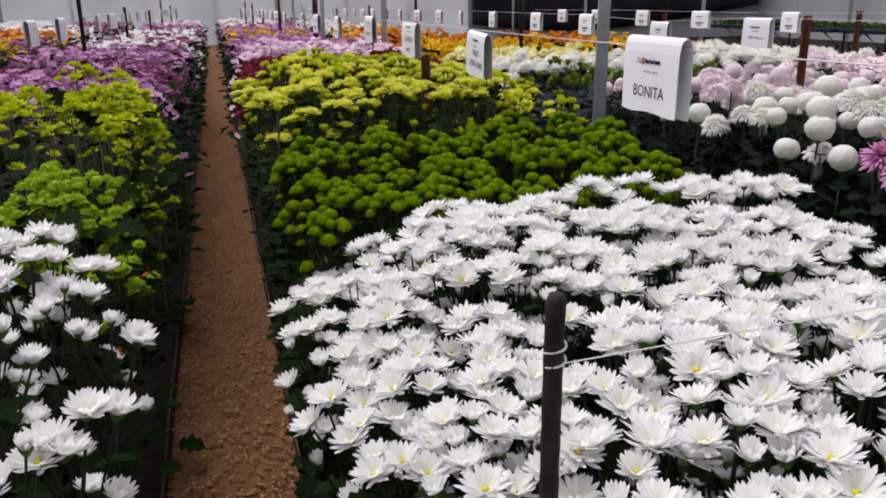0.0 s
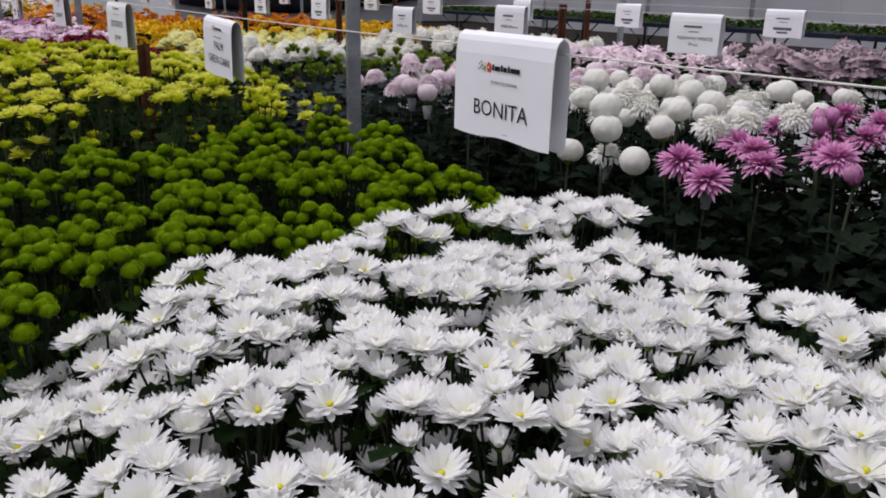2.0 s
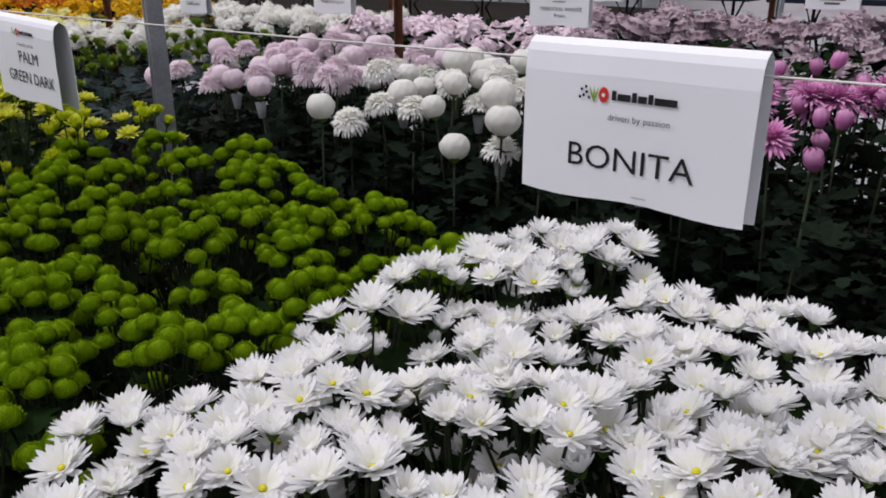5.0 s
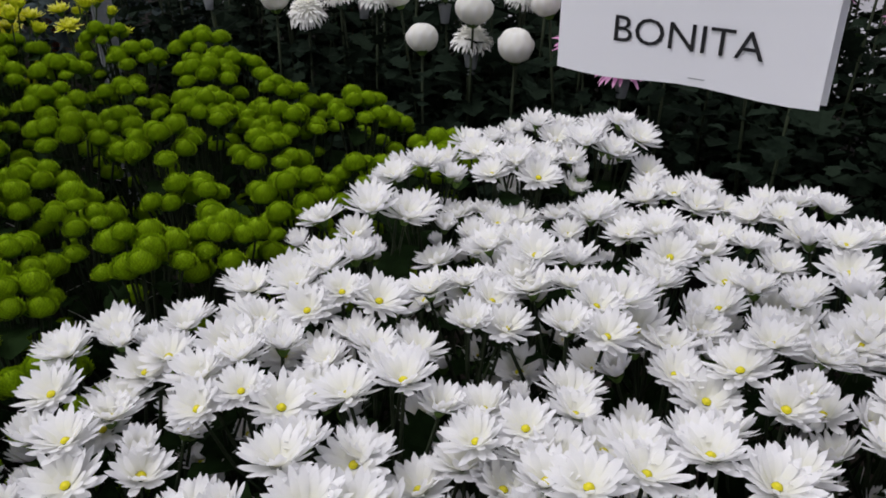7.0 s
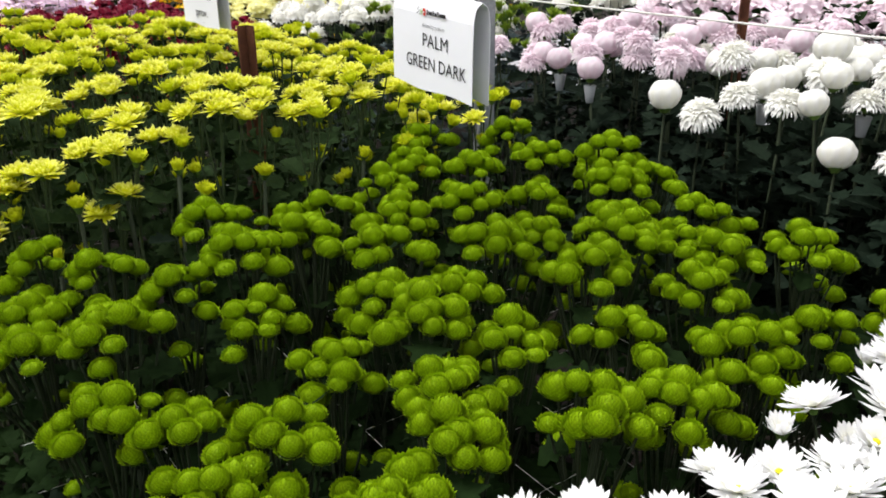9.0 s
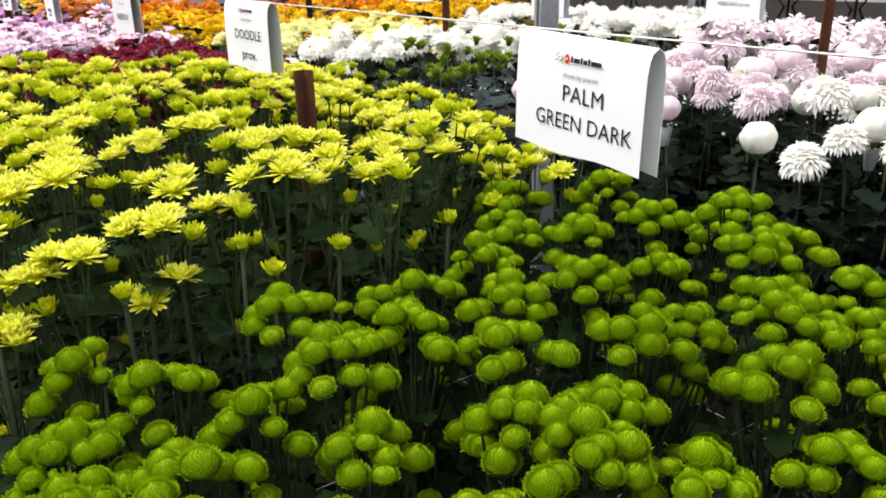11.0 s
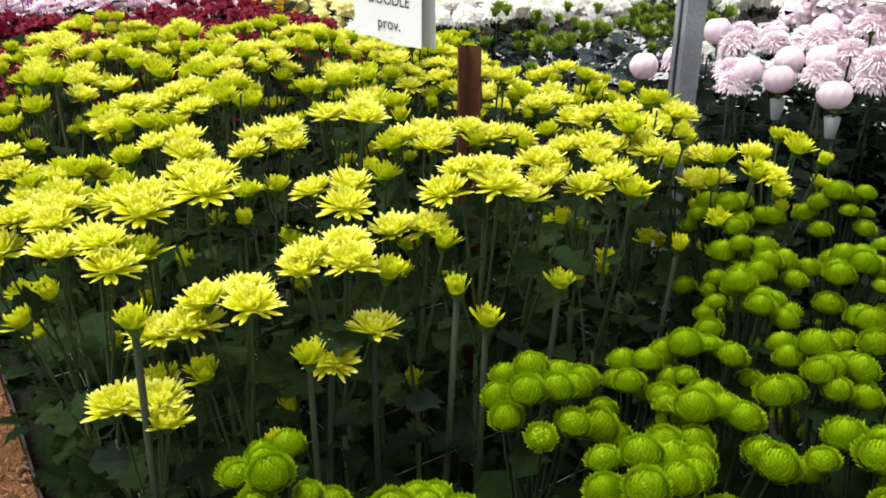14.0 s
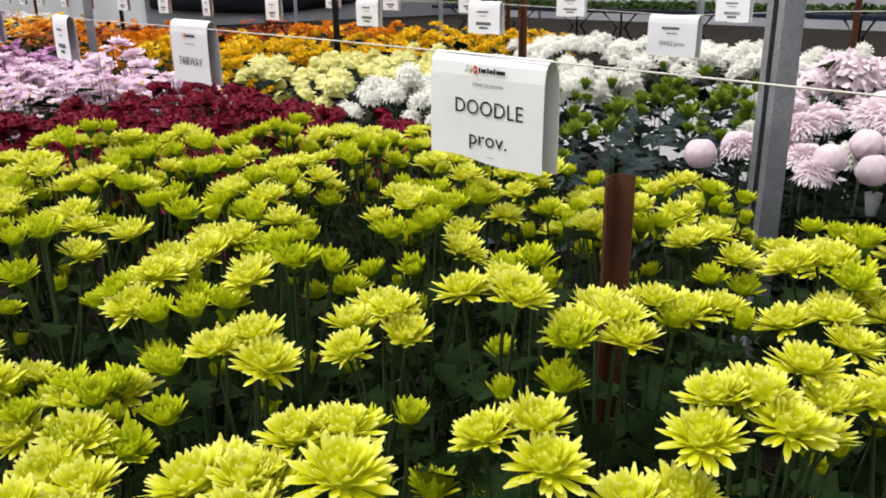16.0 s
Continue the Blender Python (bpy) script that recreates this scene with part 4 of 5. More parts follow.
WHITE_STARS = mixed_meshes("white_flower", [white_star(o) for o in (1.0, 1.0, 0.95, 0.88, 0.75, 0.5, 0.25)], [WHITE, EYE, CALYX])
LIME_FLOWERS = mixed_meshes("lime_flower", [lime_double(o) for o in (1.0, 0.93, 0.82, 0.7)], [LIME, HALF_LIME, CALYX]) + mixed_meshes("half_open_flower", [lime_double(o) for o in (0.55, 0.36, 0.14)], [HALF_LIME, HALF_LIME, CALYX])
BUTTONS = mixed_meshes("button_flower", [pompon(r, f, n) for r, f, n in ((0.0182, 0.98, 240), (0.0174, 0.9, 220), (0.0166, 0.95, 200), (0.0148, 0.82, 150), (0.0128, 0.72, 120))], [POMPON, POMPON, CALYX])


def choose(meshes, weights_top, weights_rim, buds=0):
    """Picks a flower for each place on a plant; low side shoots carry only the last few meshes, the buds, where buds is given."""
    def pick(i, heads):
        w = np.array(weights_top if i < heads * 0.6 else weights_rim, float)
        if buds and i >= heads:
            w = np.array([0.0] * (len(meshes) - buds) + [1.0] * buds)
        return meshes[rng.choice(len(meshes), p=w / w.sum())]
    return pick


stars = choose(WHITE_STARS, (4, 4, 3, 2, 1, 0.4, 0.2), (1, 1, 1.5, 2, 2, 2.4, 2.4), 3)
limes = choose(LIME_FLOWERS, (1.3, 1.5, 2.5, 3, 4, 2.5, 1), (0.4, 0.4, 0.8, 1, 3, 3, 2.5), 3)
buttons = choose(BUTTONS, (4, 4, 3, 1, 0.3), (1, 2, 2, 2, 2))

WHITE_TALL, GREEN_TALL, YELLOW_TALL = 0.78, 0.8, 0.94
WHITE_LABEL = "white double star chrysanthemum with yellow eyes, in full bloom"
whites = [spray("white_chrysanthemum", WHITE_LABEL, "white chrysanthemums in the bed", WHITE_TALL, 8, 0.074, 0.034, stars, "white star flower", SHADED_LEAF, 22, 0.85, s) for s in (5, 4, 5, 4, 6, 5)]
greens = [spray("green_chrysanthemum", "lime green button chrysanthemum in tight clusters", "green button chrysanthemums in the bed", GREEN_TALL, 12, 0.058, 0.042, buttons, "lime green button flower", SHADED_LEAF, 24, 0.85, s) for s in (3, 2, 4, 3, 2, 3)]
yellows = [spray("yellow_chrysanthemum", "lime yellow double chrysanthemum with pale petal tips", "lime yellow chrysanthemums in the bed", YELLOW_TALL, 8, 0.072, 0.05, limes, "lime yellow flower", LEAF_YELLOW, 30, 0.78, s, 0.26, STEM) for s in (2, 1, 2, 3, 1, 2)]


def bed_top(x0, x1, drop=0.09):
    def top(x, y):
        e = max(0.0, 1 - min(x - x0, x1 - x) / 0.24)
        return 1.0 - drop * e * e + 0.02 * noise.noise((x * 5, y * 5, 0.3))
    return top


def white_top(x, y):
    """The white plot is level along its far side and falls away towards the path."""
    corner = 0.07 * max(0.0, (y - 1.75) / 0.28) * max(0.0, (0.85 - x) / 0.4)
    return (0.785 - 0.15 * max(0.0, (0.75 - x) / 0.5) ** 1.6 - corner - 0.03 * max(0.0, (x - 1.2) / 0.16) ** 2 * min(1.0, max(0.0, (1.95 - y) / 0.45)) + 0.02 * math.exp(-((x - 1.34) ** 2 + (y - 1.96) ** 2) / 0.02)) - 0.015


def green_top(x, y):
    """The green plot rises a little away from the white one and rounds off at both rims."""
    e = max(0.0, (0.5 - x) / 0.2, (x - 1.3) / 0.15)
    return (0.745 + 0.1 * (min(max(y, 2.1), 2.85) - 2.1) - 0.045 * min(e, 1.3) ** 2) - 0.02


def yellow_top(x, y):
    """The yellow plot stands lower at its near end and towards its sides."""
    side = 0.065 * min(1.2, max(0.0, (0.55 - x) / 0.25)) ** 2 + 0.06 * max(0.0, (min(x, 1.4) - 0.85) / 0.4) ** 1.5
    return (0.955 - side - 0.05 * max(0.0, (3.15 - y) / 0.15) + 0.015 * min(1.0, max(0.0, (y - 3.6) / 0.4))) - 0.018


WHITE_SPOTS = [(1.26, 1.93), (1.2, 1.84), (1.29, 1.8), (0.77, 1.61), (0.93, 1.45), (0.75, 1.46), (0.67, 1.84), (0.96, 1.34), (0.97, 1.69), (0.59, 1.74), (0.65, 1.6), (0.63, 1.98), (0.57, 1.91), (1.36, 1.95), (1.36, 1.81),
               (1.09, 1.95), (1.1, 1.85), (0.96, 1.94), (1.14, 1.73), (1.27, 1.66), (1.28, 1.51), (0.84, 1.88), (0.97, 1.81), (1.12, 1.64), (1.13, 1.53), (1.21, 1.43), (0.76, 1.77),
               (1.02, 1.49), (0.9, 1.53), (0.47, 2.04), (1.06, 1.39), (1.15, 1.32), (0.48, 1.85), (0.5, 1.74), (0.7, 1.53), (0.86, 1.33), (1.04, 1.24), (0.53, 1.58), (0.6, 1.51),
               (0.73, 1.34), (0.64, 1.39), (0.83, 1.21), (0.37, 2), (0.42, 1.52), (0.53, 1.41), (0.5, 1.18), (0.38, 1.41), (0.27, 1.35), (0.3, 1.24), (0.53, 1.31), (0.65, 1.19)]
GREEN_SPOTS = [(0.44, 2.76), (0.61, 2.81), (0.72, 2.81), (1.16, 3.01), (1.12, 2.81), (1.26, 2.79), (1.14, 2.67), (1.04, 2.7), (0.88, 2.67), (1.22, 2.52), (1.11, 2.43), (1.34, 2.43),
               (1.22, 2.31), (1.31, 2.24), (1.29, 2.07), (1.11, 2.26), (0.98, 2.36), (0.84, 2.46), (0.71, 2.52), (0.62, 2.64), (0.5, 2.63), (0.41, 2.55), (0.55, 2.51), (0.62, 2.4),
               (0.84, 2.31), (0.97, 2.25), (1.07, 2.14), (0.34, 2.47), (0.42, 2.37), (0.51, 2.3), (0.7, 2.26), (0.74, 2.15), (0.87, 2.11), (0.62, 2.18), (0.42, 2.24), (0.51, 2.12),
               (0.62, 2.06), (1.45, 2.26), (1.36, 2.1), (1.34, 2.92), (1.4, 2.6), (1.42, 2.44)]
YELLOW_SPOTS = [(0.61, 4.16), (0.5, 3.9), (0.55, 3.77), (0.64, 3.63), (0.82, 3.67), (0.91, 3.59), (1.07, 3.55), (1.37, 3.57), (1.08, 3.12), (1.14, 3.06), (1.34, 3.1), (0.6, 4.06),
                (0.5, 4.05), (0.4, 3.99), (0.31, 3.64), (0.33, 3.47), (1.31, 3.29), (1.32, 3.67), (1.24, 3.42), (1.3, 3.9), (1.31, 3.5)]


set_plants(whites, WHITE_TALL, WHITE_SPOTS, white_top, (0.3, 1.4), 5, (0.29, 1.34, 0.05, 1.98), 0.095, 3)
set_plants(greens, GREEN_TALL, GREEN_SPOTS, green_top, (0.3, 1.46), 5, (0.32, 1.45, 2.07, 2.88), 0.105, 4)
set_plants(yellows, YELLOW_TALL, YELLOW_SPOTS + [(0.29 + 0.095 * i, 4.14 + 0.03 * (i % 2)) for i in range(12)], yellow_top, (0.3, 1.4), 6, (0.28, 1.36, 3.03, 4.16), 0.122, 5, lambda x, y: y > 3.47 or x > 1.0 and y > 3.12)


def single(name, blooms, label, group, height, leaf_count=30, size=1.1, mat=None, sleeve=False):
    """One tall stem with large leaves and one bloom."""
    root = thing(name, None, label, "flower", group)
    top = height
    sway = rng.normal(0, 0.012, 2)
    part("stem", mesh_of("stem", tube([(0, 0, 0), (sway[0], sway[1], top * 0.5), (0, 0, top)], [0.0045, 0.004, 0.0034], 6), [SHADED_STEM]), root)
    part("foliage", mesh_of("foliage", foliage(top - 0.09, 0.12, leaf_count, size), [mat or SHADED_LEAF_GREY]), root, kind="stuff")
    part("bloom", blooms[rng.integers(len(blooms))], root, at=pose(0, 0, top, rng.normal(0, 9), rng.normal(0, 9), rng.uniform(0, 360)), kind="stuff")
    if sleeve:
        part("sleeve", mesh_of("sleeve", tube([(0, 0, top - 0.07), (0, 0, top - 0.02)], [0.011, 0.019], 10), [SLEEVE]), root, "clear plastic sleeve under the bloom")
    return root


Y_GROUP = "lime yellow chrysanthemums in the bed"
open_limes = choose(LIME_FLOWERS, (4, 4, 3, 2, 0, 0, 0), (2, 2, 3, 3, 2.5, 2, 0.8), 2)
bud_limes = choose(LIME_FLOWERS, (0, 0, 0, 0.5, 3, 3, 1), (0, 0, 0, 0, 2, 3, 2))


def cluster(x, y, z, heads, wide, side=1, flowers=open_limes):
    """A yellow plant whose open flowers crowd into one tuft at x, y, z."""
    ob = spray("yellow_chrysanthemum", "lime yellow double chrysanthemum with pale petal tips", Y_GROUP, YELLOW_TALL, heads, wide, 0.5 * wide, flowers, "lime yellow flower", LEAF_YELLOW, 22, 0.78, side, 0.24, STEM)
    ob.matrix_basis = pose(x, y, z - 0.012 - YELLOW_TALL)


for x, y, z, heads, wide in (
        (0.299, 3.32, 0.885, 5, 0.055), (0.309, 3.155, 0.895, 6, 0.06), (0.417, 3.035, 0.858, 5, 0.05), (0.365, 3.045, 0.83, 2, 0.03), (0.528, 3.032, 0.884, 6, 0.052), (0.633, 3.042, 0.874, 3, 0.04),
        (0.316, 3.03, 0.775, 4, 0.045), (0.447, 3.183, 0.935, 5, 0.05), (0.38, 3.203, 0.915, 4, 0.045), (0.476, 3.382, 0.926, 4, 0.045), (0.589, 3.146, 0.905, 4, 0.045), (0.718, 3.039, 0.928, 6, 0.055),
        (0.795, 3.045, 0.925, 3, 0.04), (0.604, 3.355, 0.922, 5, 0.05), (0.684, 3.284, 0.956, 3, 0.04), (0.855, 3.166, 0.923, 3, 0.035), (0.739, 3.197, 0.936, 5, 0.05), (0.81, 3.205, 0.927, 3, 0.035),
        (0.93, 3.095, 0.913, 6, 0.06), (0.88, 2.995, 0.9, 3, 0.04), (1.05, 3.115, 0.895, 4, 0.05)):
    cluster(x, y, z, heads, wide)
for x, y, z, heads, wide in ((0.407, 3.425, 0.9, 3, 0.05), (0.77, 3.325, 0.945, 3, 0.035), (0.327, 3.455, 0.88, 4, 0.05), (0.539, 3.246, 0.884, 2, 0.03), (0.484, 3.192, 0.867, 1, 0.01), (0.666, 3.194, 0.89, 2, 0.04)):
    cluster(x, y, z, heads, wide, 1, bud_limes)
for x, y, h in ((0.538, 3.045, 0.795), (0.499, 3.06, 0.765)):
    single("yellow_chrysanthemum", LIME_FLOWERS[:2], "lime yellow double chrysanthemum with pale petal tips", Y_GROUP, h, 10, 0.9).matrix_basis = pose(x, y, 0, 5, 0, 0)
for x, y, h in ((0.306, 3.04, 0.855), (0.447, 3.0, 0.79), (0.6, 2.98, 0.83), (0.64, 2.98, 0.78), (0.75, 2.99, 0.79), (0.95, 2.99, 0.79), (0.405, 2.98, 0.72)):
    single("yellow_chrysanthemum", LIME_FLOWERS[5:], "lime yellow double chrysanthemum, half open", Y_GROUP, h, 10, 0.8).matrix_basis = pose(x, y, 0, 3, 0, 40 * x)


def undergrowth(x0, x1, y0, y1, z0, z1, per_m2, label, seed, mat, rough=True):
    """Lower leaves that fill a bed."""
    global rng
    keep, rng = rng, np.random.default_rng(seed)
    got = [leaf_at(rng.uniform(x0, x1), rng.uniform(y0, y1), rng.uniform(z0, z1), rng.uniform(0, 6.28), rng.normal(18, 18), rng.uniform(0.6, 1.0), rough, rng.random()) for _ in range(int(per_m2 * (x1 - x0) * (y1 - y0)))]
    thing("undergrowth", mesh_of("undergrowth", joined(got), [mat]), label, "leaves", kind="stuff")
    rng = keep


# The near-black leaf colour here holds the shade of the gaps under the flowers.
undergrowth(0.27, 1.42, -0.2, 4.2, 0.06, 0.52, 620, "dense dark green lower leaves filling the flower bed", 71, SHADED_LEAF, False)
undergrowth(0.26, 0.34, -0.2, 4.2, 0.05, 0.56, 1700, "dark green leaves along the rim of the bed", 72, SHADED_LEAF, False)
undergrowth(1.33, 1.47, 0.2, 4.2, 0.05, 0.62, 1300, "dark green leaves along the rim of the bed", 73, SHADED_LEAF)
undergrowth(1.82, 3.05, 0.6, 4.0, 0.05, 0.66, 760, "dense grey-green lower leaves filling the flower bed", 74, SHADED_LEAF_GREY, False)
undergrowth(-1.18, -0.09, 0.4, 4.8, 0.05, 0.55, 480, "dense dark green lower leaves filling the flower bed", 75, SHADED_LEAF, False)

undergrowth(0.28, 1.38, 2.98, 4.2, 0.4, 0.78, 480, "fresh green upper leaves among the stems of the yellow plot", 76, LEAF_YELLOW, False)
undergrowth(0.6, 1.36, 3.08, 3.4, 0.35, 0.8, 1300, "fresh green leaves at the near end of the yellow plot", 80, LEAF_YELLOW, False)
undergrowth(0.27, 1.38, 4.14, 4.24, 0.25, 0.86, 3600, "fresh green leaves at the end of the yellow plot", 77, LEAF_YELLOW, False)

undergrowth(3.4, 4.28, 0.3, 4.4, 0.05, 0.86, 850, "dark green leaves filling the third bed", 78, SHADED_LEAF)

undergrowth(3.2, 3.46, 0.3, 4.4, 0.05, 0.84, 1100, "dark green leaves along the rim of the third bed", 79, SHADED_LEAF)

# support net of thin cords among the stems
net = []
for i in range(8):
    net.append(tube([(0.34 + 0.135 * i, 0.1, 0.47), (0.34 + 0.135 * i, 4.3, 0.47)], [0.0004, 0.0004], 4))
for j in range(32):
    net.append(tube([(0.3, 0.15 + 0.135 * j, 0.472), (1.34, 0.15 + 0.135 * j, 0.472)], [0.0004, 0.0004], 4))
thing("support_net", mesh_of("support_net", joined(net), [CORD]), "wide-meshed net of thin pale cord among the stems", "net")

# the bed across the path
B0 = (-1.2, -0.14)
LEFT_STARS = mixed_meshes("white_flower", [white_star(o).moved(Matrix.Scale(1.2, 4)) for o in (0.9, 0.75, 0.62, 0.5, 0.3)], [WHITE, EYE, CALYX])
left_whites = [spray("white_chrysanthemum", "white star chrysanthemum, half of its flowers still in bud", "white chrysanthemums across the path", 0.81, 6, 0.075, 0.06, choose(LEFT_STARS, (3, 3, 2, 1, 0.5), (0.5, 1, 1, 2, 2)), "white star flower", SHADED_LEAF, 18, 0.95, s) for s in (4, 3, 5)]
planted(left_whites, -0.95, -0.1, 0.5, 1.95, 0.135, bed_top(*B0, 0.12), seed=6, jitter=0.5)
MID_BUTTON = [small_pompon(0.024, 6), small_pompon(0.021, 6)]
MID_LIME = [small_double(0.03, 14, 0.44, 9), small_double(0.027, 30, 0.44, 9)]
patch("lime green button chrysanthemums in a dense plot", B0[0], B0[1], 2.0, 2.9, 0.745, MID_BUTTON, (POMPON, POMPON), 620, 260, clump=0.05, clumps=34, seed=11, droop=0.07, rough=False)
patch("lime yellow double chrysanthemums in a dense plot", B0[0], B0[1], 2.94, 3.9, 0.9, MID_LIME, (HALF_LIME, HALF_LIME), 560, 240, clump=0.05, clumps=34, seed=12, droop=0.07, rough=False)

patch("lime green button chrysanthemums hanging over the rim of the bed", -0.36, -0.11, 2.0, 2.92, 0.7, MID_BUTTON, (POMPON, POMPON), 520, 120, clump=0.04, clumps=60, seed=13, droop=0.08, rough_z=0.03, rough=False)
patch("lime yellow double chrysanthemums hanging over the rim of the bed", -0.38, -0.11, 2.94, 3.92, 0.82, MID_LIME, (HALF_LIME, HALF_LIME), 560, 200, clump=0.04, clumps=60, seed=14, droop=0.1, rough_z=0.04, rough=False)

# ---- large single blooms in the second bed ----
BALLS = [mesh_of("ball_bloom", ball_bloom(r), [CREAMWHITE, EYE, CALYX]) for r in (0.041, 0.036, 0.044)]
BLUSH_BALLS = [mesh_of("ball_bloom", ball_bloom(r), [BLUSH, EYE, CALYX]) for r in (0.042, 0.037)]
SPIDERS = [mesh_of("spider_bloom", spider_bloom(r, d), [CREAMWHITE, EYE, CALYX]) for r, d in ((0.06, 0.85), (0.055, 0.7), (0.064, 0.95))]
BLUSH_SPIDERS = [mesh_of("spider_bloom", spider_bloom(r, d), [BLUSH, EYE, CALYX]) for r, d in ((0.06, 0.8), (0.057, 0.6))]
MAGENTAS = [mesh_of("dish_bloom", cup_bloom(r), [MAGENTA, EYE, CALYX]) for r in (0.064, 0.058)]
TULIPS = [mesh_of("bud", tulip_bud(0.024), [MAGENTA, EYE, CALYX])]


B2 = (1.93, 3.02)
W_LABEL, W_GROUP = "tall cream-white chrysanthemum with one large bloom", "white chrysanthemums in the next bed"
P_LABEL, P_GROUP = "tall blush pink chrysanthemum with one large bloom", "blush chrysanthemums in the next bed"
M_LABEL, M_GROUP = "tall magenta chrysanthemum with one large bloom", "magenta chrysanthemums in the next bed"


def bloom_at(spots, name, meshes, label, group, sleeve=0.12):
    for x, y, z in spots:
        single(name, meshes, label, group, z - 0.03, 30, 1.1, sleeve=rng.random() < sleeve).matrix_basis = pose(x, y, 0, rng.normal(0, 1), rng.normal(0, 1), rng.uniform(0, 360))


bloom_at([(2, 2.59, 0.7), (2, 2.33, 0.716), (2.02, 2.45, 0.792), (1.94, 3.06, 0.766), (2.29, 3.15, 0.805), (2.09, 2.88, 0.805), (2.44, 2.96, 0.805)], "tall_chrysanthemum", BALLS, "tall white chrysanthemum, its bloom still a closed ball", W_GROUP)
bloom_at([(1.96, 2.94, 0.755), (2.38, 3.06, 0.805), (2.02, 2.77, 0.805), (2.03, 2.47, 0.72), (2.51, 3.4, 0.805), (2.74, 2.92, 0.805), (2.94, 3.23, 0.805), (2.65, 2.5, 0.805), (2.19, 2.65, 0.805), (2.24, 2.44, 0.805), (2.42, 4.08, 0.785), (2.62, 3.96, 0.805)], "tall_chrysanthemum", SPIDERS, W_LABEL, W_GROUP)
bloom_at([(1.98, 3.34, 0.8), (2.01, 3.52, 0.805), (2.45, 3.69, 0.805), (1.97, 3.94, 0.775), (2.04, 3.9, 0.805), (2.06, 3.65, 0.805)], "blush_chrysanthemum", BLUSH_BALLS, "tall blush pink chrysanthemum, its bloom still a closed ball", P_GROUP)
bloom_at([(2.48, 3.5, 0.805), (2.09, 3.75, 0.805), (2.16, 3.82, 0.805), (2.24, 3.44, 0.815), (2.69, 3.84, 0.805)], "blush_chrysanthemum", BLUSH_SPIDERS, P_LABEL, P_GROUP)
bloom_at([(1.96, 2.02, 0.755), (2.16, 2.02, 0.805), (2.29, 1.92, 0.805), (1.96, 2.1, 0.785), (2.65, 1.97, 0.805), (2.22, 2.13, 0.805), (2.66, 2.09, 0.805), (2.59, 2.25, 0.805), (2.18, 1.8, 0.825), (2.64, 1.84, 0.825), (2.78, 1.76, 0.825), (2.09, 1.94, 0.785)], "magenta_chrysanthemum", MAGENTAS, M_LABEL, M_GROUP)
bloom_at([(1.98, 1.66, 0.815), (2.42, 1.72, 0.825), (2.53, 1.81, 0.805)], "magenta_chrysanthemum", TULIPS, "tall magenta chrysanthemum, its bloom a closed bud", M_GROUP, 0.0)


def singles(count, *args, **kw):
    return [single(*args, **kw) for _ in range(count)]


flat = lambda x, y: 1.0
planted(singles(6, "magenta_chrysanthemum", MAGENTAS + MAGENTAS + TULIPS, M_LABEL, M_GROUP, 0.815), 2.5, B2[1], 0.75, 2.13, 0.115, flat, seed=21, jitter=0.4)
planted(singles(4, "magenta_chrysanthemum", MAGENTAS + TULIPS, M_LABEL, M_GROUP, 0.84), 1.98, 2.62, 0.7, 1.55, 0.14, flat, seed=27, jitter=0.4)
planted(singles(8, "tall_chrysanthemum", SPIDERS + SPIDERS + BALLS, W_LABEL, W_GROUP, 0.8), 2.1, B2[1], 2.2, 3.05, 0.112, flat, seed=22, jitter=0.4)
planted(singles(8, "blush_chrysanthemum", BLUSH_SPIDERS + BLUSH_SPIDERS + BLUSH_BALLS + SPIDERS, P_LABEL, P_GROUP, 0.81), 2.1, B2[1], 3.12, 3.95, 0.112, flat, seed=23, jitter=0.4)

# ---- plots farther off ----
MID_DOME = [small_pompon(0.05, 13), small_pompon(0.043, 12), mop(0.05)]
DAISY = [small_daisy(0.026), small_daisy(0.024, 10, 18)]
DOUBLE = [small_double(0.03, 8, 0.46, 7), small_double(0.028, 20, 0.46, 7)]
REDPOM = [small_pompon(0.022, 6), small_pompon(0.019, 6)]
BIG = [mop(0.082), mop(0.074)]
SPOTS = [spot(0.036), spot(0.032)]
ROUND = [small_pompon(0.042), mop(0.055)]
patch("dense plot of dark crimson button chrysanthemums", 0.27, 1.4, 4.24, 5.35, 0.89, REDPOM, (CRIMSON, CRIMSON), 900, 40, clump=0.055, seed=31, droop=0.05, size=1.2, rough_z=0.012)
patch("dense plot of pale pink daisy chrysanthemums with yellow eyes", 0.26, 1.4, 5.4, 6.4, 0.915, DAISY, (PINK, EYE), 1250, 120, clump=0.05, seed=32, size=1.25)


MID_SNOW = [mound(q, ((12, 9, 0.3), (32, 15, 0.33), (54, 20, 0.36), (78, 24, 0.42)), KITE, 0.13, 1.0, 0) for q in (0.068, 0.062)]
MID_DISH = [mound(q, ((14, 9, 0.3), (40, 16, 0.34), (68, 20, 0.38)), KITE, 0.15, 0.8, 0) for q in (0.06, 0.055)] + [joined([dome(0.032, 0.034, 0.0, 9, 3, 0, 0.3), Shape(dome(0.032, -0.026, 0.0, 9, 2, 0, 0.3).v, dome(0.032, -0.026, 0.0, 9, 2, 0).f[:, ::-1], [0] * 27, dome(0.032, -0.026, 0.0, 9, 2, 0, 0.3).a)])]
MID_OPENING = [layered([(13, 0.004, 0, 0.028, 0.009, 32, 22), (11, 0.004, 0.003, 0.022, 0.008, 52, 24), (7, 0.003, 0.004, 0.016, 0.008, 70, 24)], rows=KITE, cup=0.011, dish=0) for _ in range(2)]
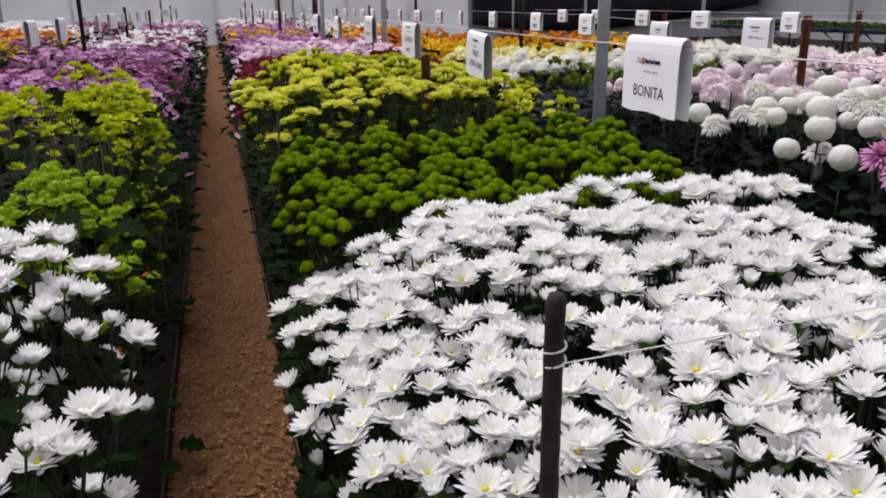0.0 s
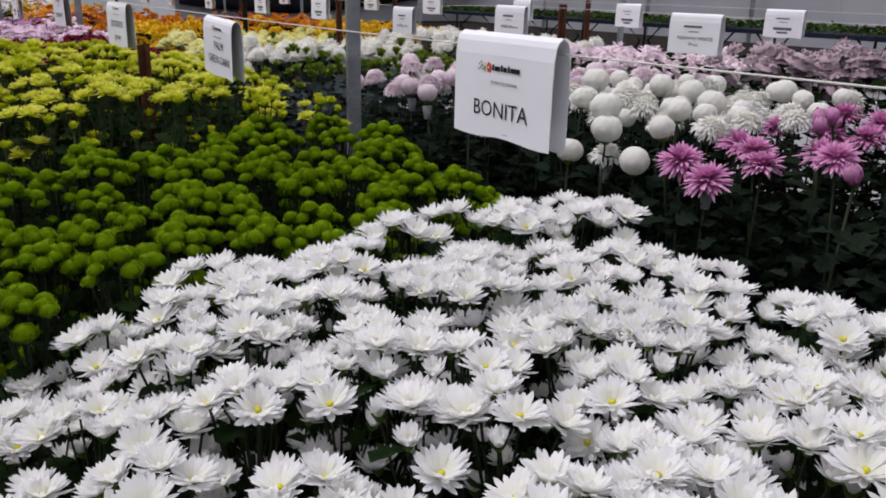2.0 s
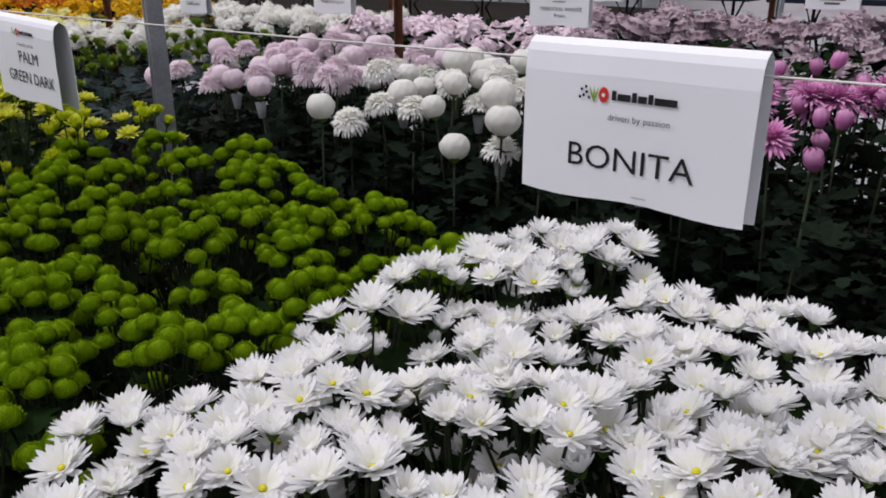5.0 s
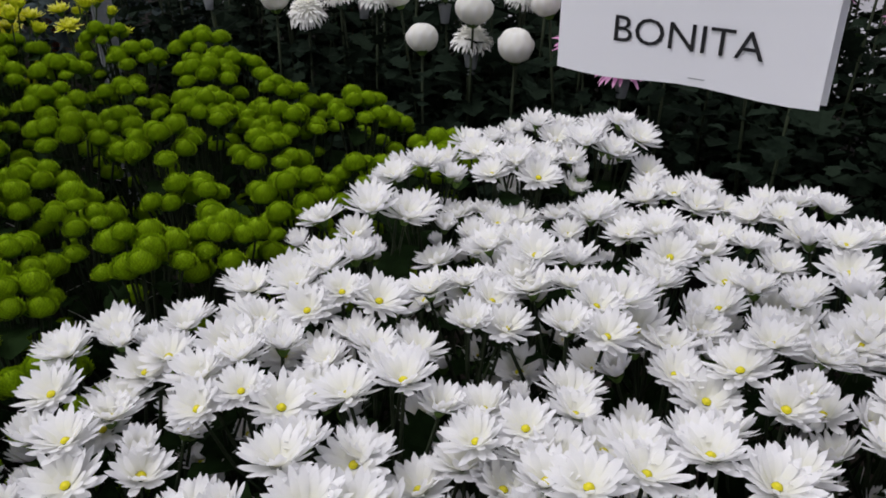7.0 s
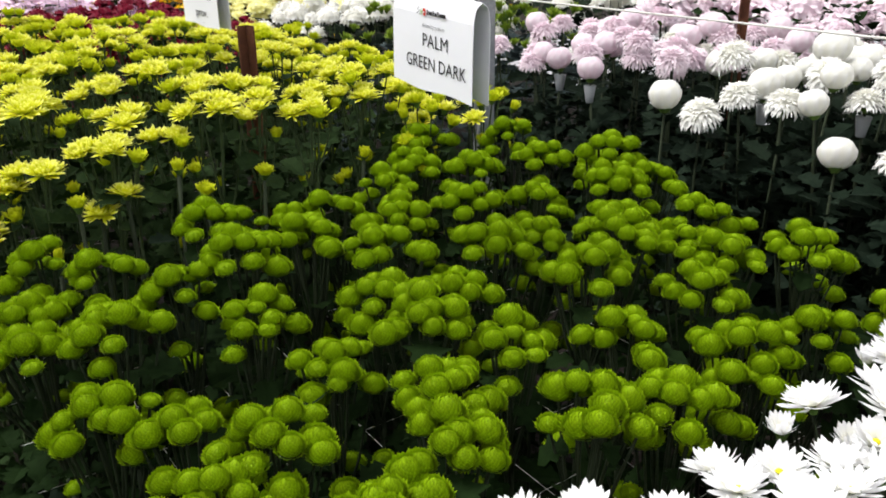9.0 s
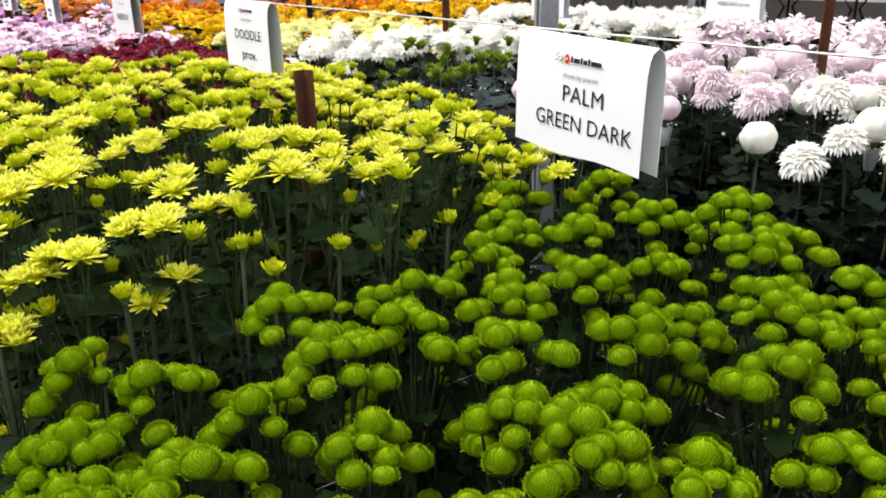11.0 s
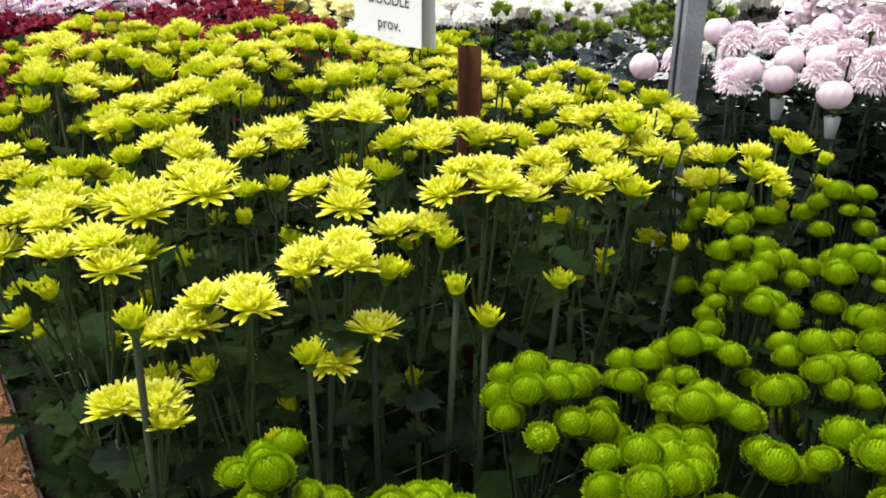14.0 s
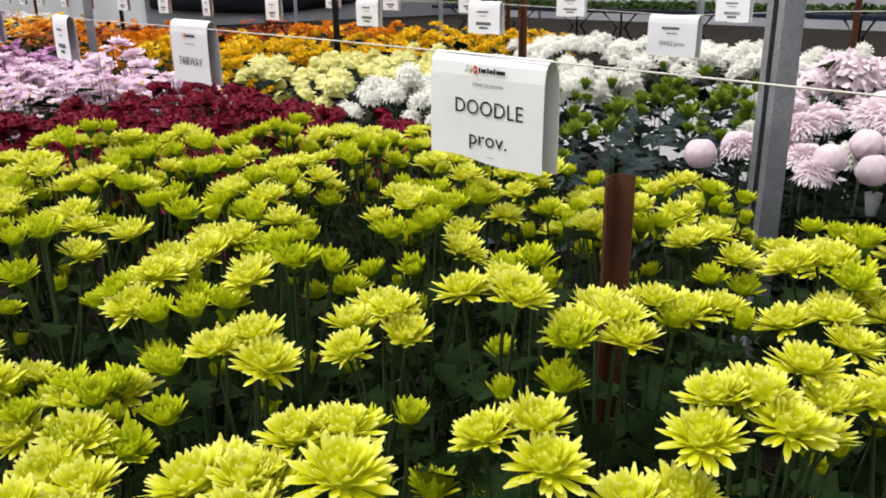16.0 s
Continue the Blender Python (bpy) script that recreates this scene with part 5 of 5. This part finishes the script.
patch("green chrysanthemums still opening above grey-green leaves", 1.82, 2.95, 4.14, 4.85, 0.79, MID_OPENING, (OPENING, OPENING), 115, 1100, LEAF_BLUE, size=1.3, seed=24, rough=False, rough_z=0.05)
patch("shaggy pure white chrysanthemums with large blooms", 1.8, B2[1], 4.9, 5.5, 0.8, MID_SNOW, (CREAMWHITE, CREAMWHITE), 170, 450, SHADED_LEAF_GREY, seed=25, rough_z=0.02, droop=0.16)
patch("cream yellow chrysanthemums with large blooms", 1.8, B2[1], 5.55, 6.5, 0.8, MID_DISH, (CREAM, CREAM), 170, 400, SHADED_LEAF_GREY, seed=26, rough_z=0.02, droop=0.16)


def row_of_plots(x0, x1, y, plan, seed):
    for k, (length, label, height, flowers, mats, count) in enumerate(plan):
        mid = math.hypot((x0 + x1) / 2, y + length / 2 - 2)
        if count > 200:
            count = 430 if mid < 6.5 else 340 if mid < 8 else 210 if mid < 11 else 90
            flowers = flowers if mid < 8 else SPOTS
        patch(label, x0, x1, y, y + length, height, flowers, mats, count, 200 if mid < 8 else 80, clump=0.05, seed=seed + k, droop=0.3 if height > 0.9 else 0.07, size=1.3 if mid < 11 else 1.5)
        y += length + 0.03


LILACS = ("dense plot of lilac daisy chrysanthemums", 0.86, DAISY, (LILAC, EYE), 420)
PLUMS = ("dense plot of plum purple chrysanthemums", 0.8, DOUBLE, (PLUM, PLUM), 420)
GOLDS = ("dense plot of golden yellow chrysanthemums", 0.85, DOUBLE, (GOLD, GOLD), 420)
ORANGES = ("dense plot of orange chrysanthemums", 0.84, DOUBLE, (ORANGE, ORANGE), 420)
BRONZES = ("dense plot of bronze red chrysanthemums", 0.8, DOUBLE, (BRONZE, BRONZE), 420)
SNOWS = ("dense plot of small white chrysanthemums", 0.82, DAISY, (WHITE, EYE), 420)
BLUSHES = ("plot of greyish mauve chrysanthemums with large blooms", 0.92, MID_DOME, (MAUVE, MAUVE), 130)
IVORIES = ("plot of pale blush chrysanthemums with large round blooms", 0.92, ROUND, (BLUSH, BLUSH), 150)


PALES = ("plot of pale blush chrysanthemums with large round blooms", 0.8, BIG, (BLUSH, BLUSH), 110)


def plots(*rows):
    return [(length, *what) for length, what in rows]


row_of_plots(0.26, 1.4, 6.45, plots((1.0, LILACS), (1.1, PLUMS), (1.2, LILACS), (1.3, PLUMS), (0.9, GOLDS), (1.6, LILACS), (1.8, PLUMS), (1.6, BRONZES), (1.6, SNOWS), (2.0, PLUMS), (2.6, SNOWS)), 100)
row_of_plots(-1.2, -0.11, 3.95, plots((1.1, LILACS), (1.2, PLUMS), (1.2, LILACS), (1.4, PLUMS), (1.2, SNOWS), (1.6, PLUMS), (1.6, SNOWS), (2.0, PLUMS), (2.4, LILACS), (3.6, SNOWS)), 120)
row_of_plots(1.9, 3.02, 6.55, plots((1.6, GOLDS), (1.4, ORANGES), (1.5, BRONZES), (1.6, ORANGES), (1.4, GOLDS), (1.6, SNOWS), (1.6, PLUMS), (3.0, SNOWS), (3.0, PLUMS)), 140)
row_of_plots(3.42, 4.25, 0.4, plots((1.2, IVORIES), (1.6, BLUSHES), (1.2, PALES)), 160)
patch("shaggy white chrysanthemums with large blooms in the third bed", 3.42, 4.3, 4.5, 6.4, 0.82, MID_SNOW, (CREAMWHITE, CREAMWHITE), 120, 300, SHADED_LEAF_GREY, seed=29, rough_z=0.02, droop=0.16)
row_of_plots(3.42, 4.25, 6.45, plots((1.5, GOLDS), (1.4, ORANGES), (1.1, BRONZES)), 166)
row_of_plots(-2.88, -1.8, 4.0, plots((2.0, PLUMS), (1.6, ORANGES), (2.0, GOLDS), (2.0, PLUMS), (2.0, ORANGES), (3.0, SNOWS), (6.0, PLUMS)), 220)
row_of_plots(-4.6, -3.5, 7.0, plots((2.6, ORANGES), (2.6, PLUMS), (3.0, GOLDS), (3.0, PLUMS), (5.0, SNOWS)), 240)

for x, y, z, turn in ((-0.115, 2.6, 0.48, 30), (-0.12, 1.95, 0.5, 140)):
    thing("withered_leaf", mesh_of("withered_leaf", leaf(0.05, 0.03, 1.3, 0.5), [WITHERED]), "withered orange leaf hanging at the rim of the bed", "leaf", at=pose(x, y, z, 20, 60, turn))

# ---- wood chips on the path ----
r = np.random.default_rng(99)
chip = Shape([(-1, -0.35, 0), (1, -0.25, 0), (0.9, 0.3, 0), (-0.8, 0.4, 0), (-0.9, -0.3, 0.3), (0.9, -0.2, 0.25), (0.8, 0.25, 0.3), (-0.75, 0.32, 0.22)],
             [(4, 5, 6), (4, 6, 7), (0, 1, 5), (0, 5, 4), (1, 2, 6), (1, 6, 5), (2, 3, 7), (2, 7, 6), (3, 0, 4), (3, 4, 7)], [0] * 10, [(0.5, 0.5, 0)] * 8)
got = []
for i in range(5000):
    y = 0.9 + 7.5 * r.random() ** 1.5
    got.append(chip.moved(pose(r.uniform(PATH_X0, PATH_X1), y, 0.012 + 0.008 * r.random(), r.normal(0, 16), r.normal(0, 16), r.uniform(0, 360)) @ Matrix.Scale(r.uniform(0.004, 0.011), 4), r.random()))
thing("wood_chips", mesh_of("wood_chips", joined(got), [CHIP], False), "loose reddish-brown wood chips on the path", "wood chips", kind="stuff")
